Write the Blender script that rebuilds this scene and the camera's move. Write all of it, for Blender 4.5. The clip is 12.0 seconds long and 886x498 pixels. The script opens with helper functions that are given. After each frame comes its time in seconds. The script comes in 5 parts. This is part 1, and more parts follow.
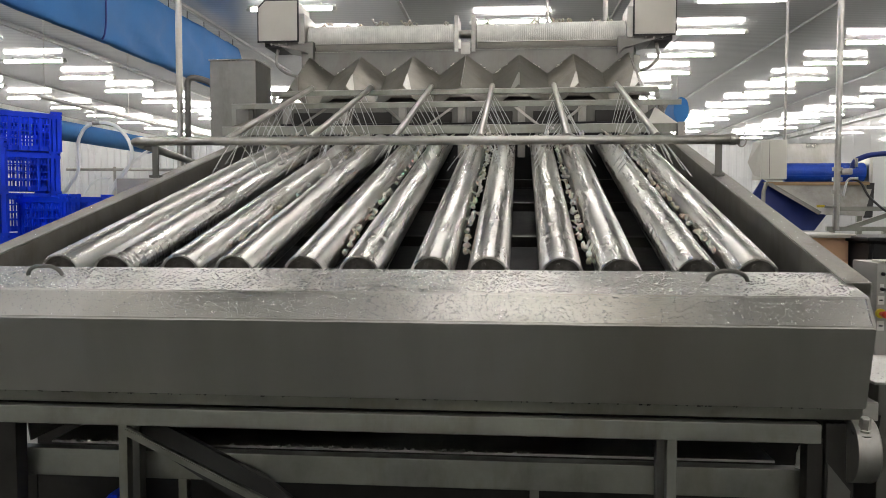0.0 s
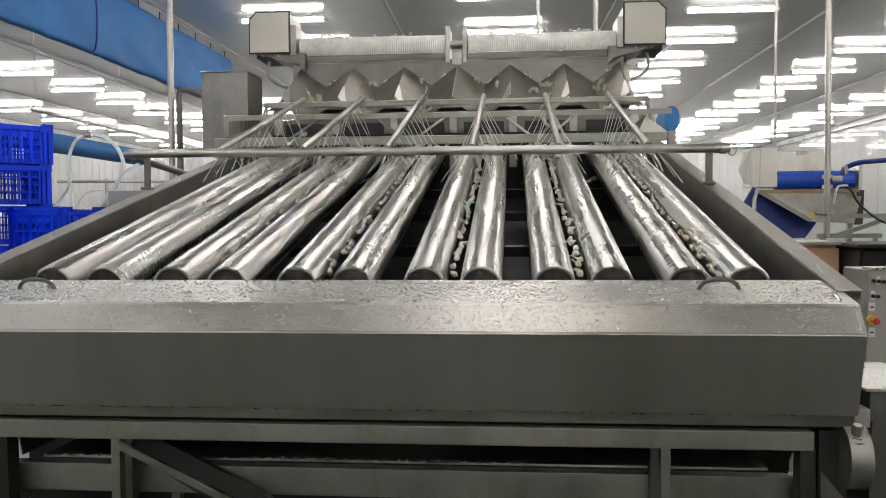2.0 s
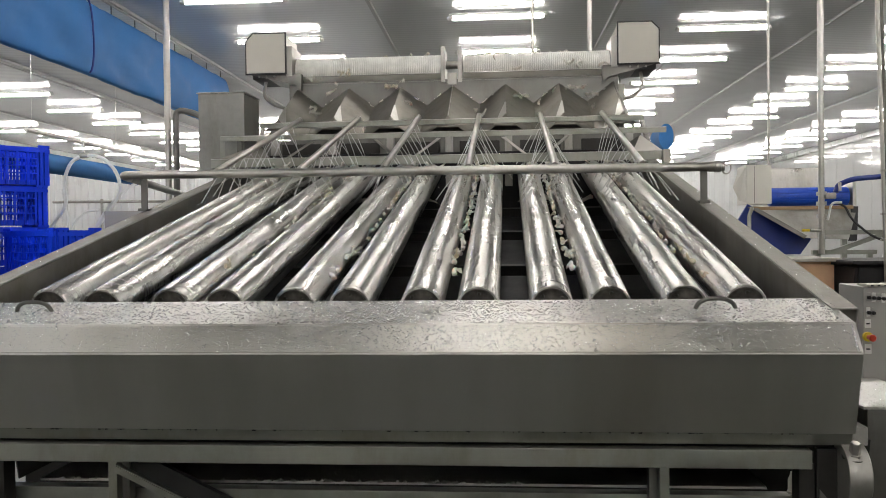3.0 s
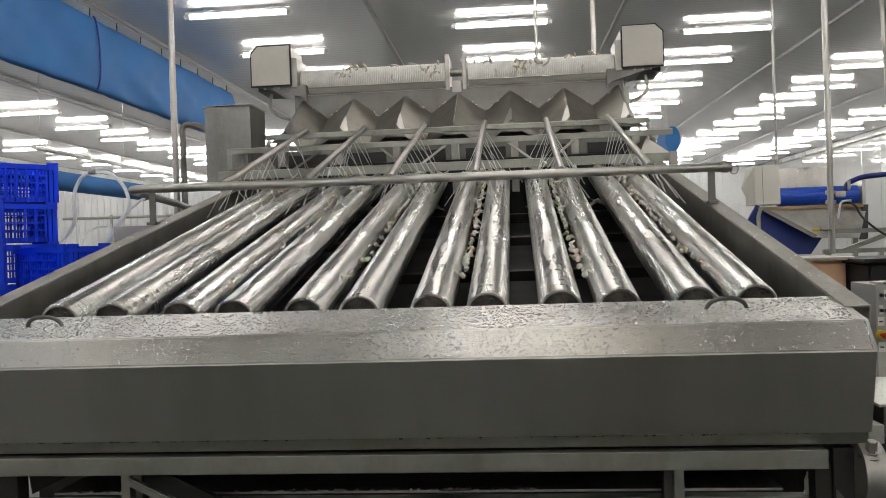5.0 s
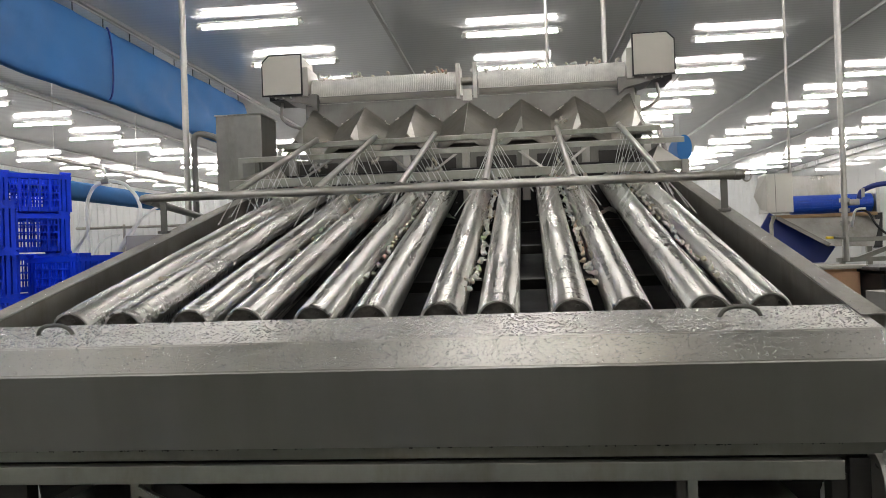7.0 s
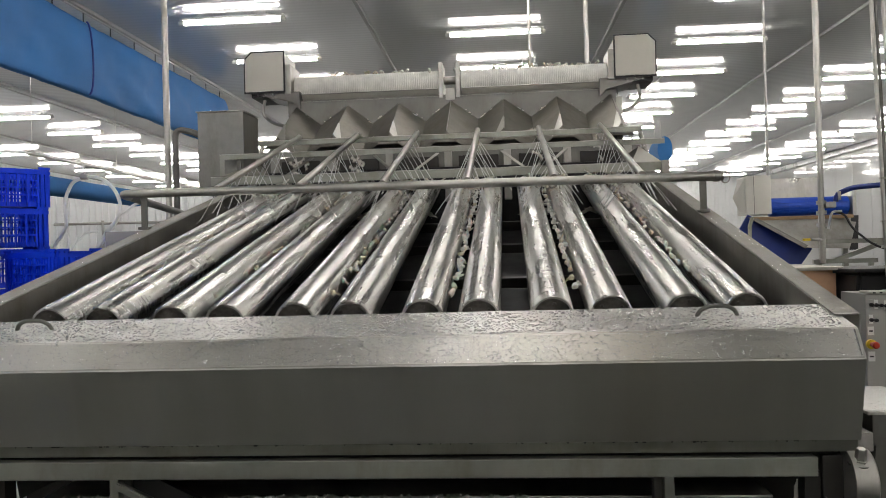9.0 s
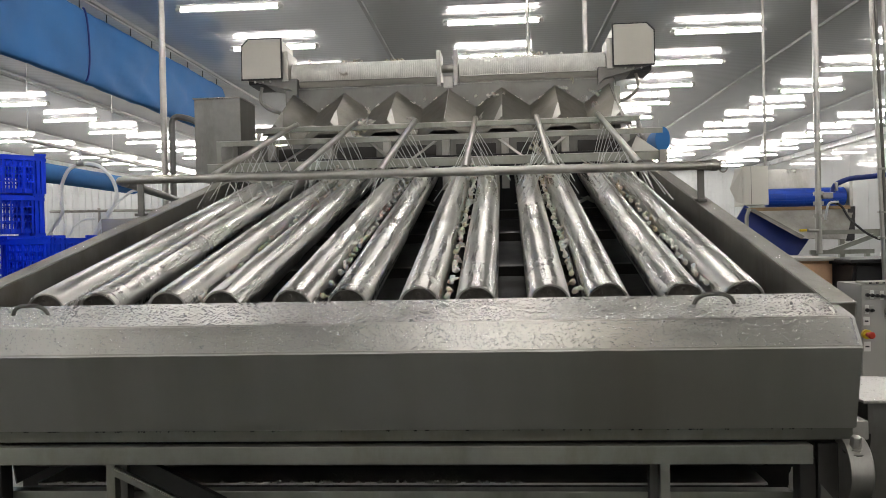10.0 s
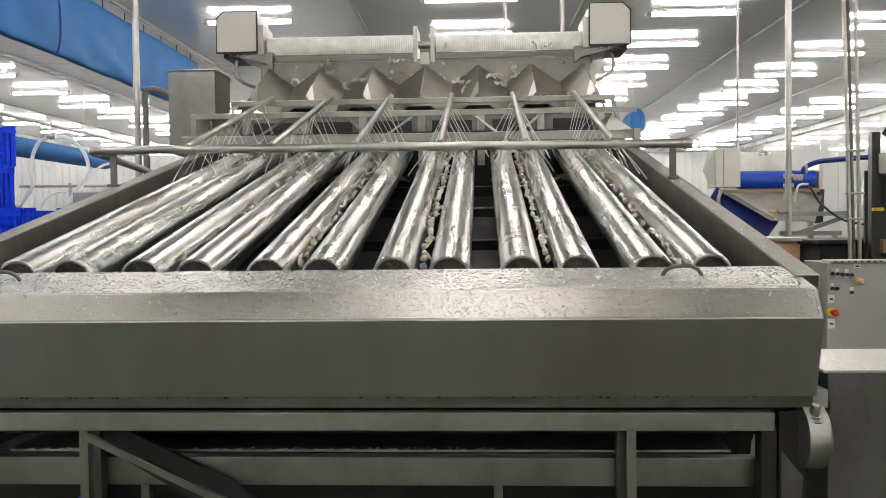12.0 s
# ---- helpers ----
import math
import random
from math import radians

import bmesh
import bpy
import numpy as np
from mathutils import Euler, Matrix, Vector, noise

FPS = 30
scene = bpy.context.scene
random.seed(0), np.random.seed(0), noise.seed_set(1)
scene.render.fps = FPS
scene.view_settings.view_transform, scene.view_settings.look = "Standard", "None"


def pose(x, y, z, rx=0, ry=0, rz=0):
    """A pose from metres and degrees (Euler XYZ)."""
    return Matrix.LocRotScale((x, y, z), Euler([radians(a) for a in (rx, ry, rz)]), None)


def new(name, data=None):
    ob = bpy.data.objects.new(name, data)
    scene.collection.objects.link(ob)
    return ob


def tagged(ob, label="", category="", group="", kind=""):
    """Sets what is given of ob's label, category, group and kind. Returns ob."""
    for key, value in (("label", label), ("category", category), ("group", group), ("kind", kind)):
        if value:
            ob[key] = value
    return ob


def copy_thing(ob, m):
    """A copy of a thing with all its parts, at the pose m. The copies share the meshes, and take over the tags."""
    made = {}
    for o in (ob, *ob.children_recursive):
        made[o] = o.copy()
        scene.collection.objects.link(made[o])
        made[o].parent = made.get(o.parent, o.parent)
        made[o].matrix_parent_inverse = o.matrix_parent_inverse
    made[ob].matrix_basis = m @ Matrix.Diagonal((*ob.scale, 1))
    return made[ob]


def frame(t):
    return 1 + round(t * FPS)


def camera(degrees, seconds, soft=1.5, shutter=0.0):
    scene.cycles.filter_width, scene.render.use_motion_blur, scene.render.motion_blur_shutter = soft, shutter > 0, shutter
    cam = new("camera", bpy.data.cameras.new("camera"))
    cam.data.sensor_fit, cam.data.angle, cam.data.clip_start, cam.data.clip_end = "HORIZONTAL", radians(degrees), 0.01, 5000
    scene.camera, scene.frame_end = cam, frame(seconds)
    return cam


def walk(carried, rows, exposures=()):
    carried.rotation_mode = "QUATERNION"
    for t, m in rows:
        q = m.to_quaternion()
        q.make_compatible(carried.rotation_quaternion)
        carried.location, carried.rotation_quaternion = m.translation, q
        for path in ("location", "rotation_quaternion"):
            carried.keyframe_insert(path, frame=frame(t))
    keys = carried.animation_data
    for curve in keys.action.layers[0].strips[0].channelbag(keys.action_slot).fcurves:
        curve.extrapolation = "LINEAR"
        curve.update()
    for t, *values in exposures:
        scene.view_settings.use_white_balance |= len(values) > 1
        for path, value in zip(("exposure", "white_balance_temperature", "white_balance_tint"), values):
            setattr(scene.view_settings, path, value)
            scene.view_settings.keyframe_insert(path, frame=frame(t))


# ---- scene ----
cam = camera(57.0, 12.0, soft=0.65, shutter=0.5)
PATH = [
    (0, 0.346, 0.004, 1.497, 87.180, -0.043, 5.381),
    (0.5, 0.345, 0.001, 1.499, 87.130, 0.041, 5.370),
    (1, 0.348, 0.004, 1.497, 87.052, 0.255, 5.247),
    (1.5, 0.347, 0.002, 1.499, 87.177, 0.418, 5.123),
    (2, 0.347, 0.000, 1.499, 87.862, 0.355, 4.860),
    (2.5, 0.344, -0.005, 1.502, 88.678, 0.493, 4.665),
    (3, 0.344, -0.008, 1.506, 89.112, 0.677, 4.564),
    (5, 0.346, -0.004, 1.500, 89.715, 1.979, 5.174),
    (5.5, 0.345, 0.000, 1.500, 89.650, 2.365, 5.849),
    (6, 0.341, 0.005, 1.500, 89.705, 2.232, 6.025),
    (6.5, 0.344, 0.010, 1.496, 90.197, 2.130, 6.034),
    (8.5, 0.349, -0.006, 1.496, 90.506, 1.682, 5.145),
    (9, 0.347, -0.006, 1.493, 90.290, 1.594, 4.642),
    (9.5, 0.345, -0.004, 1.491, 89.922, 1.442, 4.551),
    (10, 0.345, -0.003, 1.486, 89.558, 1.298, 4.417),
    (10.5, 0.345, -0.004, 1.485, 89.162, 1.195, 4.041),
    (11, 0.347, -0.016, 1.478, 88.876, 0.692, 3.461),
    (11.5, 0.349, -0.029, 1.461, 88.467, 0.614, 3.104),
    (12, 0.350, -0.025, 1.459, 88.180, 0.669, 2.702),
]
walk(cam, [(t, pose(x, y, z, rx, ry, rz)) for t, x, y, z, rx, ry, rz in PATH],
     [(0, 0.13), (0.5, 0.17), (1.5, 0.22), (2.5, 0.21), (3.2, 0.17), (5, 0.04), (6.5, 0.02), (8.5, -0.03), (9.5, 0.0), (10.5, 0.11), (11, 0.17), (11.5, 0.3), (12, 0.44)])

# ---- light: the hall is lit by its ceiling tubes alone ----
world = bpy.data.worlds.new("world")
world.use_nodes = True
world.node_tree.nodes["Background"].inputs[0].default_value = (0.5, 0.55, 0.6, 1)
world.node_tree.nodes["Background"].inputs[1].default_value = 0.02
scene.world = world
TUBE = 36.0


# ---- materials ----
class Nodes:
    """A small helper round a node material."""

    def __init__(self, name, vary=False):
        self.vary = vary
        self.m = bpy.data.materials.new(name)
        self.m.use_nodes = True
        self.t = self.m.node_tree
        self.b = self.t.nodes["Principled BSDF"]

    def add(self, kind, **props):
        n = self.t.nodes.new(kind)
        for k, v in props.items():
            n.inputs[k.replace("_", " ")].default_value = v
        return n

    def link(self, a, b):
        self.t.links.new(a, b)

    def coords(self, scale=(1, 1, 1), which="Object"):
        tc = self.t.nodes.new("ShaderNodeTexCoord")
        mp = self.t.nodes.new("ShaderNodeMapping")
        mp.inputs["Scale"].default_value = scale
        self.link(tc.outputs[which], mp.inputs["Vector"])
        if self.vary:
            info = self.t.nodes.new("ShaderNodeObjectInfo")
            far = self.t.nodes.new("ShaderNodeMath")
            far.operation = "MULTIPLY"
            far.inputs[1].default_value = 40.0
            self.link(info.outputs["Random"], far.inputs[0])
            self.link(far.outputs[0], mp.inputs["Location"])
        return mp.outputs["Vector"]

    def noise(self, scale, detail=4, rough=0.6, stretch=(1, 1, 1)):
        n = self.add("ShaderNodeTexNoise", Scale=scale, Detail=detail, Roughness=rough)
        self.link(self.coords(stretch), n.inputs["Vector"])
        return n.outputs["Fac"]

    def ramp(self, fac, stops):
        r = self.t.nodes.new("ShaderNodeValToRGB")
        e = r.color_ramp.elements
        while len(e) < len(stops):
            e.new(0.5)
        for s, (p, c) in zip(e, stops):
            s.position = p
            s.color = (*c, 1) if len(c) == 3 else c
        self.link(fac, r.inputs["Fac"])
        return r.outputs["Color"]

    def remap(self, fac, lo, hi, a=0.3, b=0.7):
        r = self.t.nodes.new("ShaderNodeMapRange")
        r.inputs["From Min"].default_value, r.inputs["From Max"].default_value = a, b
        r.inputs["To Min"].default_value, r.inputs["To Max"].default_value = lo, hi
        self.link(fac, r.inputs["Value"])
        return r.outputs["Result"]

    def bump(self, fac, strength, distance=0.002, before=None):
        n = self.add("ShaderNodeBump", Strength=strength, Distance=distance)
        self.link(fac, n.inputs["Height"])
        if before:
            self.link(before, n.inputs["Normal"])
        return n.outputs["Normal"]


def shade(c, k):
    return tuple(min(1, v * k) for v in c)


def steel(name, colour, rough, grain=(1, 40, 40), spread=0.1, bump=0.05, dirt=0.75, stain=3.0):
    """Stainless steel: brushed grain along one axis, cloudy stains, uneven gloss."""
    n = Nodes(name)
    n.b.inputs["Metallic"].default_value = 1
    cloud = n.noise(stain, 6, 0.65)
    fine = n.noise(9, 5, 0.7, grain)
    base = n.ramp(cloud, [(0.3, shade(colour, dirt)), (0.62, colour), (0.8, shade(colour, 1.06))])
    smear = n.ramp(n.noise(7, 5, 0.7, (1, 1, 0.3)), [(0.36, (0.86, 0.84, 0.8)), (0.52, (1, 1, 1)), (0.75, (1.0, 0.99, 0.965))])
    tint = n.t.nodes.new("ShaderNodeVectorMath")
    tint.operation = "MULTIPLY"
    n.link(base, tint.inputs[0])
    n.link(smear, tint.inputs[1])
    n.link(tint.outputs[0], n.b.inputs["Base Color"])
    mix = n.t.nodes.new("ShaderNodeMath")
    mix.operation = "ADD"
    n.link(n.remap(cloud, rough - spread, rough + spread), mix.inputs[0])
    n.link(n.remap(fine, -0.05, 0.05), mix.inputs[1])
    n.link(mix.outputs[0], n.b.inputs["Roughness"])
    n.link(n.bump(fine, bump, 0.001), n.b.inputs["Normal"])
    return n.m


def cover_steel():
    """Folded cover sheet: broad soft stains of two tints, upright run marks, an even satin gloss."""
    n = Nodes("wet_cover_steel")
    n.b.inputs["Metallic"].default_value = 1
    broad = n.ramp(n.noise(1.4, 2, 0.45), [(0.35, (0.425, 0.41, 0.37)), (0.5, (0.465, 0.462, 0.425)), (0.65, (0.5, 0.495, 0.47))])
    runs = n.ramp(n.noise(6, 3, 0.5, (1.4, 0.25, 0.25)), [(0.35, (0.93, 0.925, 0.91)), (0.6, (1, 1, 1))])
    tint = n.t.nodes.new("ShaderNodeVectorMath")
    tint.operation = "MULTIPLY"
    n.link(broad, tint.inputs[0])
    n.link(runs, tint.inputs[1])
    n.link(tint.outputs[0], n.b.inputs["Base Color"])
    n.link(n.remap(n.noise(3, 2, 0.5), 0.3, 0.36), n.b.inputs["Roughness"])
    return n.m


def roller_steel():
    """Turned rollers: rings from the lathe, a torn film of water, streaks along the length."""
    n = Nodes("roller_steel", True)
    n.b.inputs["Metallic"].default_value = 1
    cloud = n.noise(5.0, 6, 0.7, (1, 0.4, 1))
    n.link(n.ramp(cloud, [(0.3, (0.5, 0.49, 0.465)), (0.55, (0.63, 0.62, 0.595)), (0.75, (0.7, 0.69, 0.66))]), n.b.inputs["Base Color"])
    rings = n.noise(9, 3, 0.6, (0.1, 26, 0.1))
    broad = n.noise(9, 2, 0.5, (0.25, 3.4, 0.25))
    streak = n.noise(14, 4, 0.6, (3, 0.09, 3))
    torn = n.remap(n.noise(7, 5, 0.62, (2.6, 0.17, 2.6)), 0, 1, 0.515, 0.545)
    both = n.t.nodes.new("ShaderNodeMath")
    both.operation = "ADD"
    n.link(n.remap(rings, -0.04, 0.06, 0.35, 0.65), both.inputs[0])
    n.link(n.remap(streak, 0.25, 0.37, 0.35, 0.65), both.inputs[1])
    film = n.t.nodes.new("ShaderNodeMath")
    film.operation = "MULTIPLY"
    n.link(both.outputs[0], film.inputs[0])
    n.link(n.remap(torn, 1.0, 0.8, 0, 1), film.inputs[1])
    n.link(film.outputs[0], n.b.inputs["Roughness"])
    wave = n.bump(n.noise(16, 3, 0.55, (3, 0.16, 3)), 0.045, 0.001)
    edge = n.bump(torn, 0.35, 0.0012, wave)
    steps = n.bump(broad, 0.075, 0.002, edge)
    n.link(n.bump(rings, 0.032, 0.001, steps), n.b.inputs["Normal"])
    return n.m


def wet_steel():
    """The cover's top: brushed steel under close beads of many sizes, thinner in dry patches."""
    n = Nodes("beaded_wet_steel")
    n.b.inputs["Metallic"].default_value = 1
    cloud = n.noise(1.6, 6, 0.65)
    n.link(n.ramp(cloud, [(0.3, (0.43, 0.42, 0.4)), (0.7, (0.54, 0.53, 0.5))]), n.b.inputs["Base Color"])
    patch = n.noise(2.6, 4, 0.62, (1, 2.0, 2.0))
    layers = None
    for size, least, most in ((150, 0.1, 0.52), (310, 0.15, 0.55)):
        cell = n.add("ShaderNodeTexVoronoi", Scale=size, Randomness=1.0)
        n.link(n.coords((0.75, 1, 1)), cell.inputs["Vector"])
        reach = n.remap(cell.outputs["Color"], least, most, 0.25, 0.8)
        wide = n.t.nodes.new("ShaderNodeMath")
        wide.operation = "MULTIPLY"
        n.link(reach, wide.inputs[0])
        n.link(n.remap(patch, 0.72, 1.1, 0.4, 0.52), wide.inputs[1])
        hump = n.t.nodes.new("ShaderNodeMath")
        hump.operation = "SUBTRACT"
        hump.use_clamp = True
        n.link(wide.outputs[0], hump.inputs[0])
        n.link(cell.outputs["Distance"], hump.inputs[1])
        root = n.t.nodes.new("ShaderNodeMath")
        root.operation = "SQRT"
        n.link(hump.outputs[0], root.inputs[0])
        layers = n.bump(root.outputs[0], 0.9, 0.0035 if size < 200 else 0.0016, layers)
    n.link(layers, n.b.inputs["Normal"])
    n.link(n.remap(cloud, 0.28, 0.38), n.b.inputs["Roughness"])
    return n.m


def plain(name, colour, rough=0.5, metal=0.0, vary=0.15, scale=8.0, bump=0.1, fine=120.0, even=1.0, **more):
    """Paint, plastic or cloth: broad mottling and fine relief."""
    n = Nodes(name)
    n.b.inputs["Metallic"].default_value = metal
    cloud = n.noise(scale, 6, 0.65)
    n.link(n.ramp(cloud, [(0.25, shade(colour, 1 - vary)), (0.75, shade(colour, 1 + vary * 0.5))]), n.b.inputs["Base Color"])
    n.link(n.remap(cloud, rough - 0.07 * even, rough + 0.1 * even), n.b.inputs["Roughness"])
    n.link(n.bump(n.noise(fine, 3, 0.6), bump, 0.002), n.b.inputs["Normal"])
    for k, v in more.items():
        n.b.inputs[k.replace("_", " ")].default_value = v
    return n.m


def glow(name, colour, strength):
    n = Nodes(name)
    n.b.inputs["Base Color"].default_value = (0.8, 0.8, 0.8, 1)
    n.b.inputs["Emission Color"].default_value = (*colour, 1)
    n.b.inputs["Emission Strength"].default_value = strength
    return n.m


def clear(name, colour=(1, 1, 1), rough=0.05, ior=1.33, through_=1.0):
    n = Nodes(name)
    n.b.inputs["Base Color"].default_value = (*colour, 1)
    n.b.inputs["Roughness"].default_value = rough
    n.b.inputs["IOR"].default_value = ior
    n.b.inputs["Transmission Weight"].default_value = through_
    return n.m


STEEL = steel("brushed_steel", (0.56, 0.55, 0.52), 0.34, (1, 40, 40))
COVER = cover_steel()
WETTOP = wet_steel()
ROLL = roller_steel()
DULL = steel("dull_steel", (0.42, 0.41, 0.385), 0.45, (20, 20, 20), 0.1, 0.08, 0.7, 4.0)
HOPPER = steel("hopper_steel", (0.315, 0.3, 0.27), 0.55, (30, 30, 4), 0.12, 0.06, 0.62, 6.0)
FRAME = steel("frame_steel", (0.33, 0.335, 0.3), 0.42, (2, 50, 50), 0.1, 0.05, 0.7, 5.0)
PIPE = steel("pipe_steel", (0.52, 0.51, 0.48), 0.38, (3, 50, 50), 0.05, 0.03, 0.82, 6.0)
# Darker copy of the steel; shade on recessed parts is in its colour.
SHADE = steel("dark_steel", (0.19, 0.186, 0.175), 0.45, (20, 20, 20), 0.08, 0.06, 0.75, 5.0)
GALV = plain("dull_grey_paint", (0.2, 0.2, 0.19), 0.42, 0.3, 0.12, 6)
# Near-black sheet; shade inside and under the machines is put into its colour.
DARK = plain("dark_sheet", (0.035, 0.033, 0.03), 0.35, 0.5, 0.4, 6, 0.1)
RUBBER = plain("black_rubber", (0.02, 0.02, 0.02), 0.45, 0, 0.3)
CAP = plain("worn_end_cap", (0.12, 0.112, 0.098), 0.36, 0.7, 0.75, 26, 0.2)
INNER = steel("inner_wall_steel", (0.36, 0.345, 0.315), 0.55, (4, 40, 40), 0.1, 0.06, 0.68, 4.0)
BLUE = plain("blue_crate_plastic", (0.006, 0.058, 0.86), 0.4, 0, 0.2, 5, 0.05, Specular_IOR_Level=0.3)
CLOTH = plain("blue_duct_fabric", (0.024, 0.16, 0.43), 0.75, 0, 0.2, 1.2, 0.25, 300)
BELT = plain("white_mesh_belt", (0.82, 0.81, 0.77), 0.42, 0, 0.25, 14, 0.3, 180)
SHELL = plain("raw_shrimp_flesh", (0.66, 0.635, 0.575), 0.3, 0, 0.3, 40, 0.2, 200, Subsurface_Weight=0.15)
SHELL2 = plain("yellowish_shrimp_flesh", (0.56, 0.51, 0.38), 0.3, 0, 0.35, 40, 0.2, 200, Subsurface_Weight=0.15)
PANEL = plain("glossy_wall_panel", (0.6, 0.61, 0.61), 0.07, 0, 0.06, 0.8, 0.02, 4, 0.4, Specular_IOR_Level=0.7)
WHITE = plain("white_wall_panel", (0.86, 0.87, 0.87), 0.28, 0, 0.06, 1.0, 0.03, 10)
CEIL = plain("glossy_ceiling_sheet", (0.7, 0.705, 0.71), 0.045, 0, 0.05, 0.6, 0.0, 6, 0.3, Specular_IOR_Level=0.25)
TRIM = plain("grey_ceiling_trim", (0.34, 0.34, 0.33), 0.35, 0, 0.08, 2)
FLOOR = plain("wet_concrete_floor", (0.064, 0.067, 0.057), 0.3, 0, 0.3, 1.5, 0.1, 30)
GREY = plain("grey_painted_cabinet", (0.4, 0.39, 0.365), 0.42, 0.1, 0.06, 4)
CREAM = plain("cream_motor_cover", (0.5, 0.48, 0.43), 0.4, 0.2, 0.06, 6)
DRUMBLUE = plain("blue_belt_plastic", (0.008, 0.07, 0.5), 0.4, 0, 0.2, 8)
PALE = plain("pale_motor_cover", (0.68, 0.66, 0.6), 0.4, 0.1, 0.06, 6)
ORANGE = plain("orange_tub_plastic", (0.82, 0.5, 0.3), 0.5, 0, 0.15, 6)
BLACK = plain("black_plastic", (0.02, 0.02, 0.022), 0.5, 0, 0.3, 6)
RED = plain("red_switch", (0.6, 0.05, 0.02), 0.35, 0, 0.1)
YELLOW = plain("yellow_plastic", (0.75, 0.55, 0.03), 0.4, 0, 0.1)
PAPER = plain("white_sticker", (0.75, 0.75, 0.72), 0.6, 0, 0.05)
HOUSING = plain("lamp_housing", (0.55, 0.55, 0.53), 0.4, 0, 0.1)
HOSE = clear("milky_hose", (0.9, 0.92, 0.92), 0.35, 1.4, 0.45)
BEAD = steel("bead_on_steel", (0.66, 0.66, 0.65), 0.1, (1, 1, 1), 0.02, 0.0, 0.95, 5.0)
FOAM = clear("broken_white_water", (0.93, 0.94, 0.93), 0.25, 1.33, 0.3)
TUBES = glow("lit_tube", (1.0, 0.955, 0.905), TUBE)
NAVY = plain("navy_plastic_guard", (0.01, 0.03, 0.22), 0.35, 0, 0.2, 6)
BROWN = plain("brown_cardboard", (0.3, 0.2, 0.11), 0.7, 0, 0.15, 12)

# ---- mesh helpers ----
WORLD = {}


def thing(name, at, label, category, group="", kind=""):
    """An Empty at the thing's base."""
    ob = new(name)
    ob.empty_display_size = 0.1
    ob.location = at
    WORLD[ob] = Matrix.Translation(at)
    return tagged(ob, label, category, group, kind)


def mesh(name, bm, material, angle=35):
    me = bpy.data.meshes.new(name)
    bmesh.ops.recalc_face_normals(bm, faces=bm.faces)
    for f in bm.faces:
        f.smooth = True
    bm.to_mesh(me)
    bm.free()
    me.set_sharp_from_angle(angle=radians(angle))
    me.materials.append(material)
    return me


def part(name, bm, material, parent, label="", angle=35):
    """One mesh object under a thing or a part; bm is in world space."""
    base = WORLD[parent]
    bm.transform(base.inverted())
    ob = new(name, mesh(name, bm, material, angle))
    ob.parent = parent
    if 20 < len(ob.data.polygons) < 900:
        w = ob.modifiers.new("even_normals", "WEIGHTED_NORMAL")
        w.keep_sharp = True
    WORLD[ob] = base
    return tagged(ob, label)


def whole(name, bm, material, label, category, group="", kind="", angle=35):
    """A top-level mesh whose origin is at the foot of its box."""
    lo = Vector([min(v.co[i] for v in bm.verts) for i in range(3)])
    hi = Vector([max(v.co[i] for v in bm.verts) for i in range(3)])
    at = Vector(((lo.x + hi.x) / 2, (lo.y + hi.y) / 2, lo.z))
    bm.transform(Matrix.Translation(-at))
    ob = new(name, mesh(name, bm, material, angle))
    ob.location = at
    WORLD[ob] = Matrix.Translation(at)
    return tagged(ob, label, category, group, kind)


def box(bm, x0, x1, y0, y1, z0, z1, bev=0.0, m=None):
    a = Matrix.Translation(((x0 + x1) / 2, (y0 + y1) / 2, (z0 + z1) / 2)) @ Matrix.Diagonal((abs(x1 - x0), abs(y1 - y0), abs(z1 - z0), 1))
    r = bmesh.ops.create_cube(bm, size=1, matrix=a)
    vs = r["verts"]
    if bev:
        es = list({e for v in vs for e in v.link_edges})
        q = bmesh.ops.bevel(bm, geom=es, offset=bev, segments=2, affect="EDGES", profile=0.6)
        vs = list({v for f in q["faces"] for v in f.verts} | {v for v in vs if v.is_valid})
    if m:
        bmesh.ops.transform(bm, matrix=m, verts=vs)
    return bm


def sweep(bm, path, r, n=12, caps=True, flat=1.0):
    """A round bar along a path; r may be a list."""
    pts = [Vector(p) for p in path]
    rs = r if isinstance(r, (list, tuple)) else [r] * len(pts)
    rings, up = [], None
    for i, p in enumerate(pts):
        d = (pts[min(i + 1, len(pts) - 1)] - pts[max(i - 1, 0)]).normalized()
        if up is None:
            up = d.orthogonal().normalized()
        s = d.cross(up).normalized()
        up = s.cross(d).normalized()
        rings.append([bm.verts.new(p + (math.cos(k / n * math.tau) * s + math.sin(k / n * math.tau) * up * flat) * rs[i]) for k in range(n)])
    for a, b in zip(rings, rings[1:]):
        for k in range(n):
            bm.faces.new((a[k], a[(k + 1) % n], b[(k + 1) % n], b[k]))
    if caps:
        bm.faces.new(rings[0][::-1])
        bm.faces.new(rings[-1])
    return bm


def lathe(bm, p0, axis, prof, n=32):
    """Turned shape: (distance along the axis, radius) pairs."""
    d = Vector(axis).normalized()
    s = d.orthogonal().normalized()
    u = d.cross(s)
    rings = [[bm.verts.new(Vector(p0) + d * t + (math.cos(k / n * math.tau) * s + math.sin(k / n * math.tau) * u) * r) for k in range(n)] for t, r in prof]
    for a, b in zip(rings, rings[1:]):
        for k in range(n):
            bm.faces.new((a[k], a[(k + 1) % n], b[(k + 1) % n], b[k]))
    bm.faces.new(rings[0][::-1])
    bm.faces.new(rings[-1])
    return bm


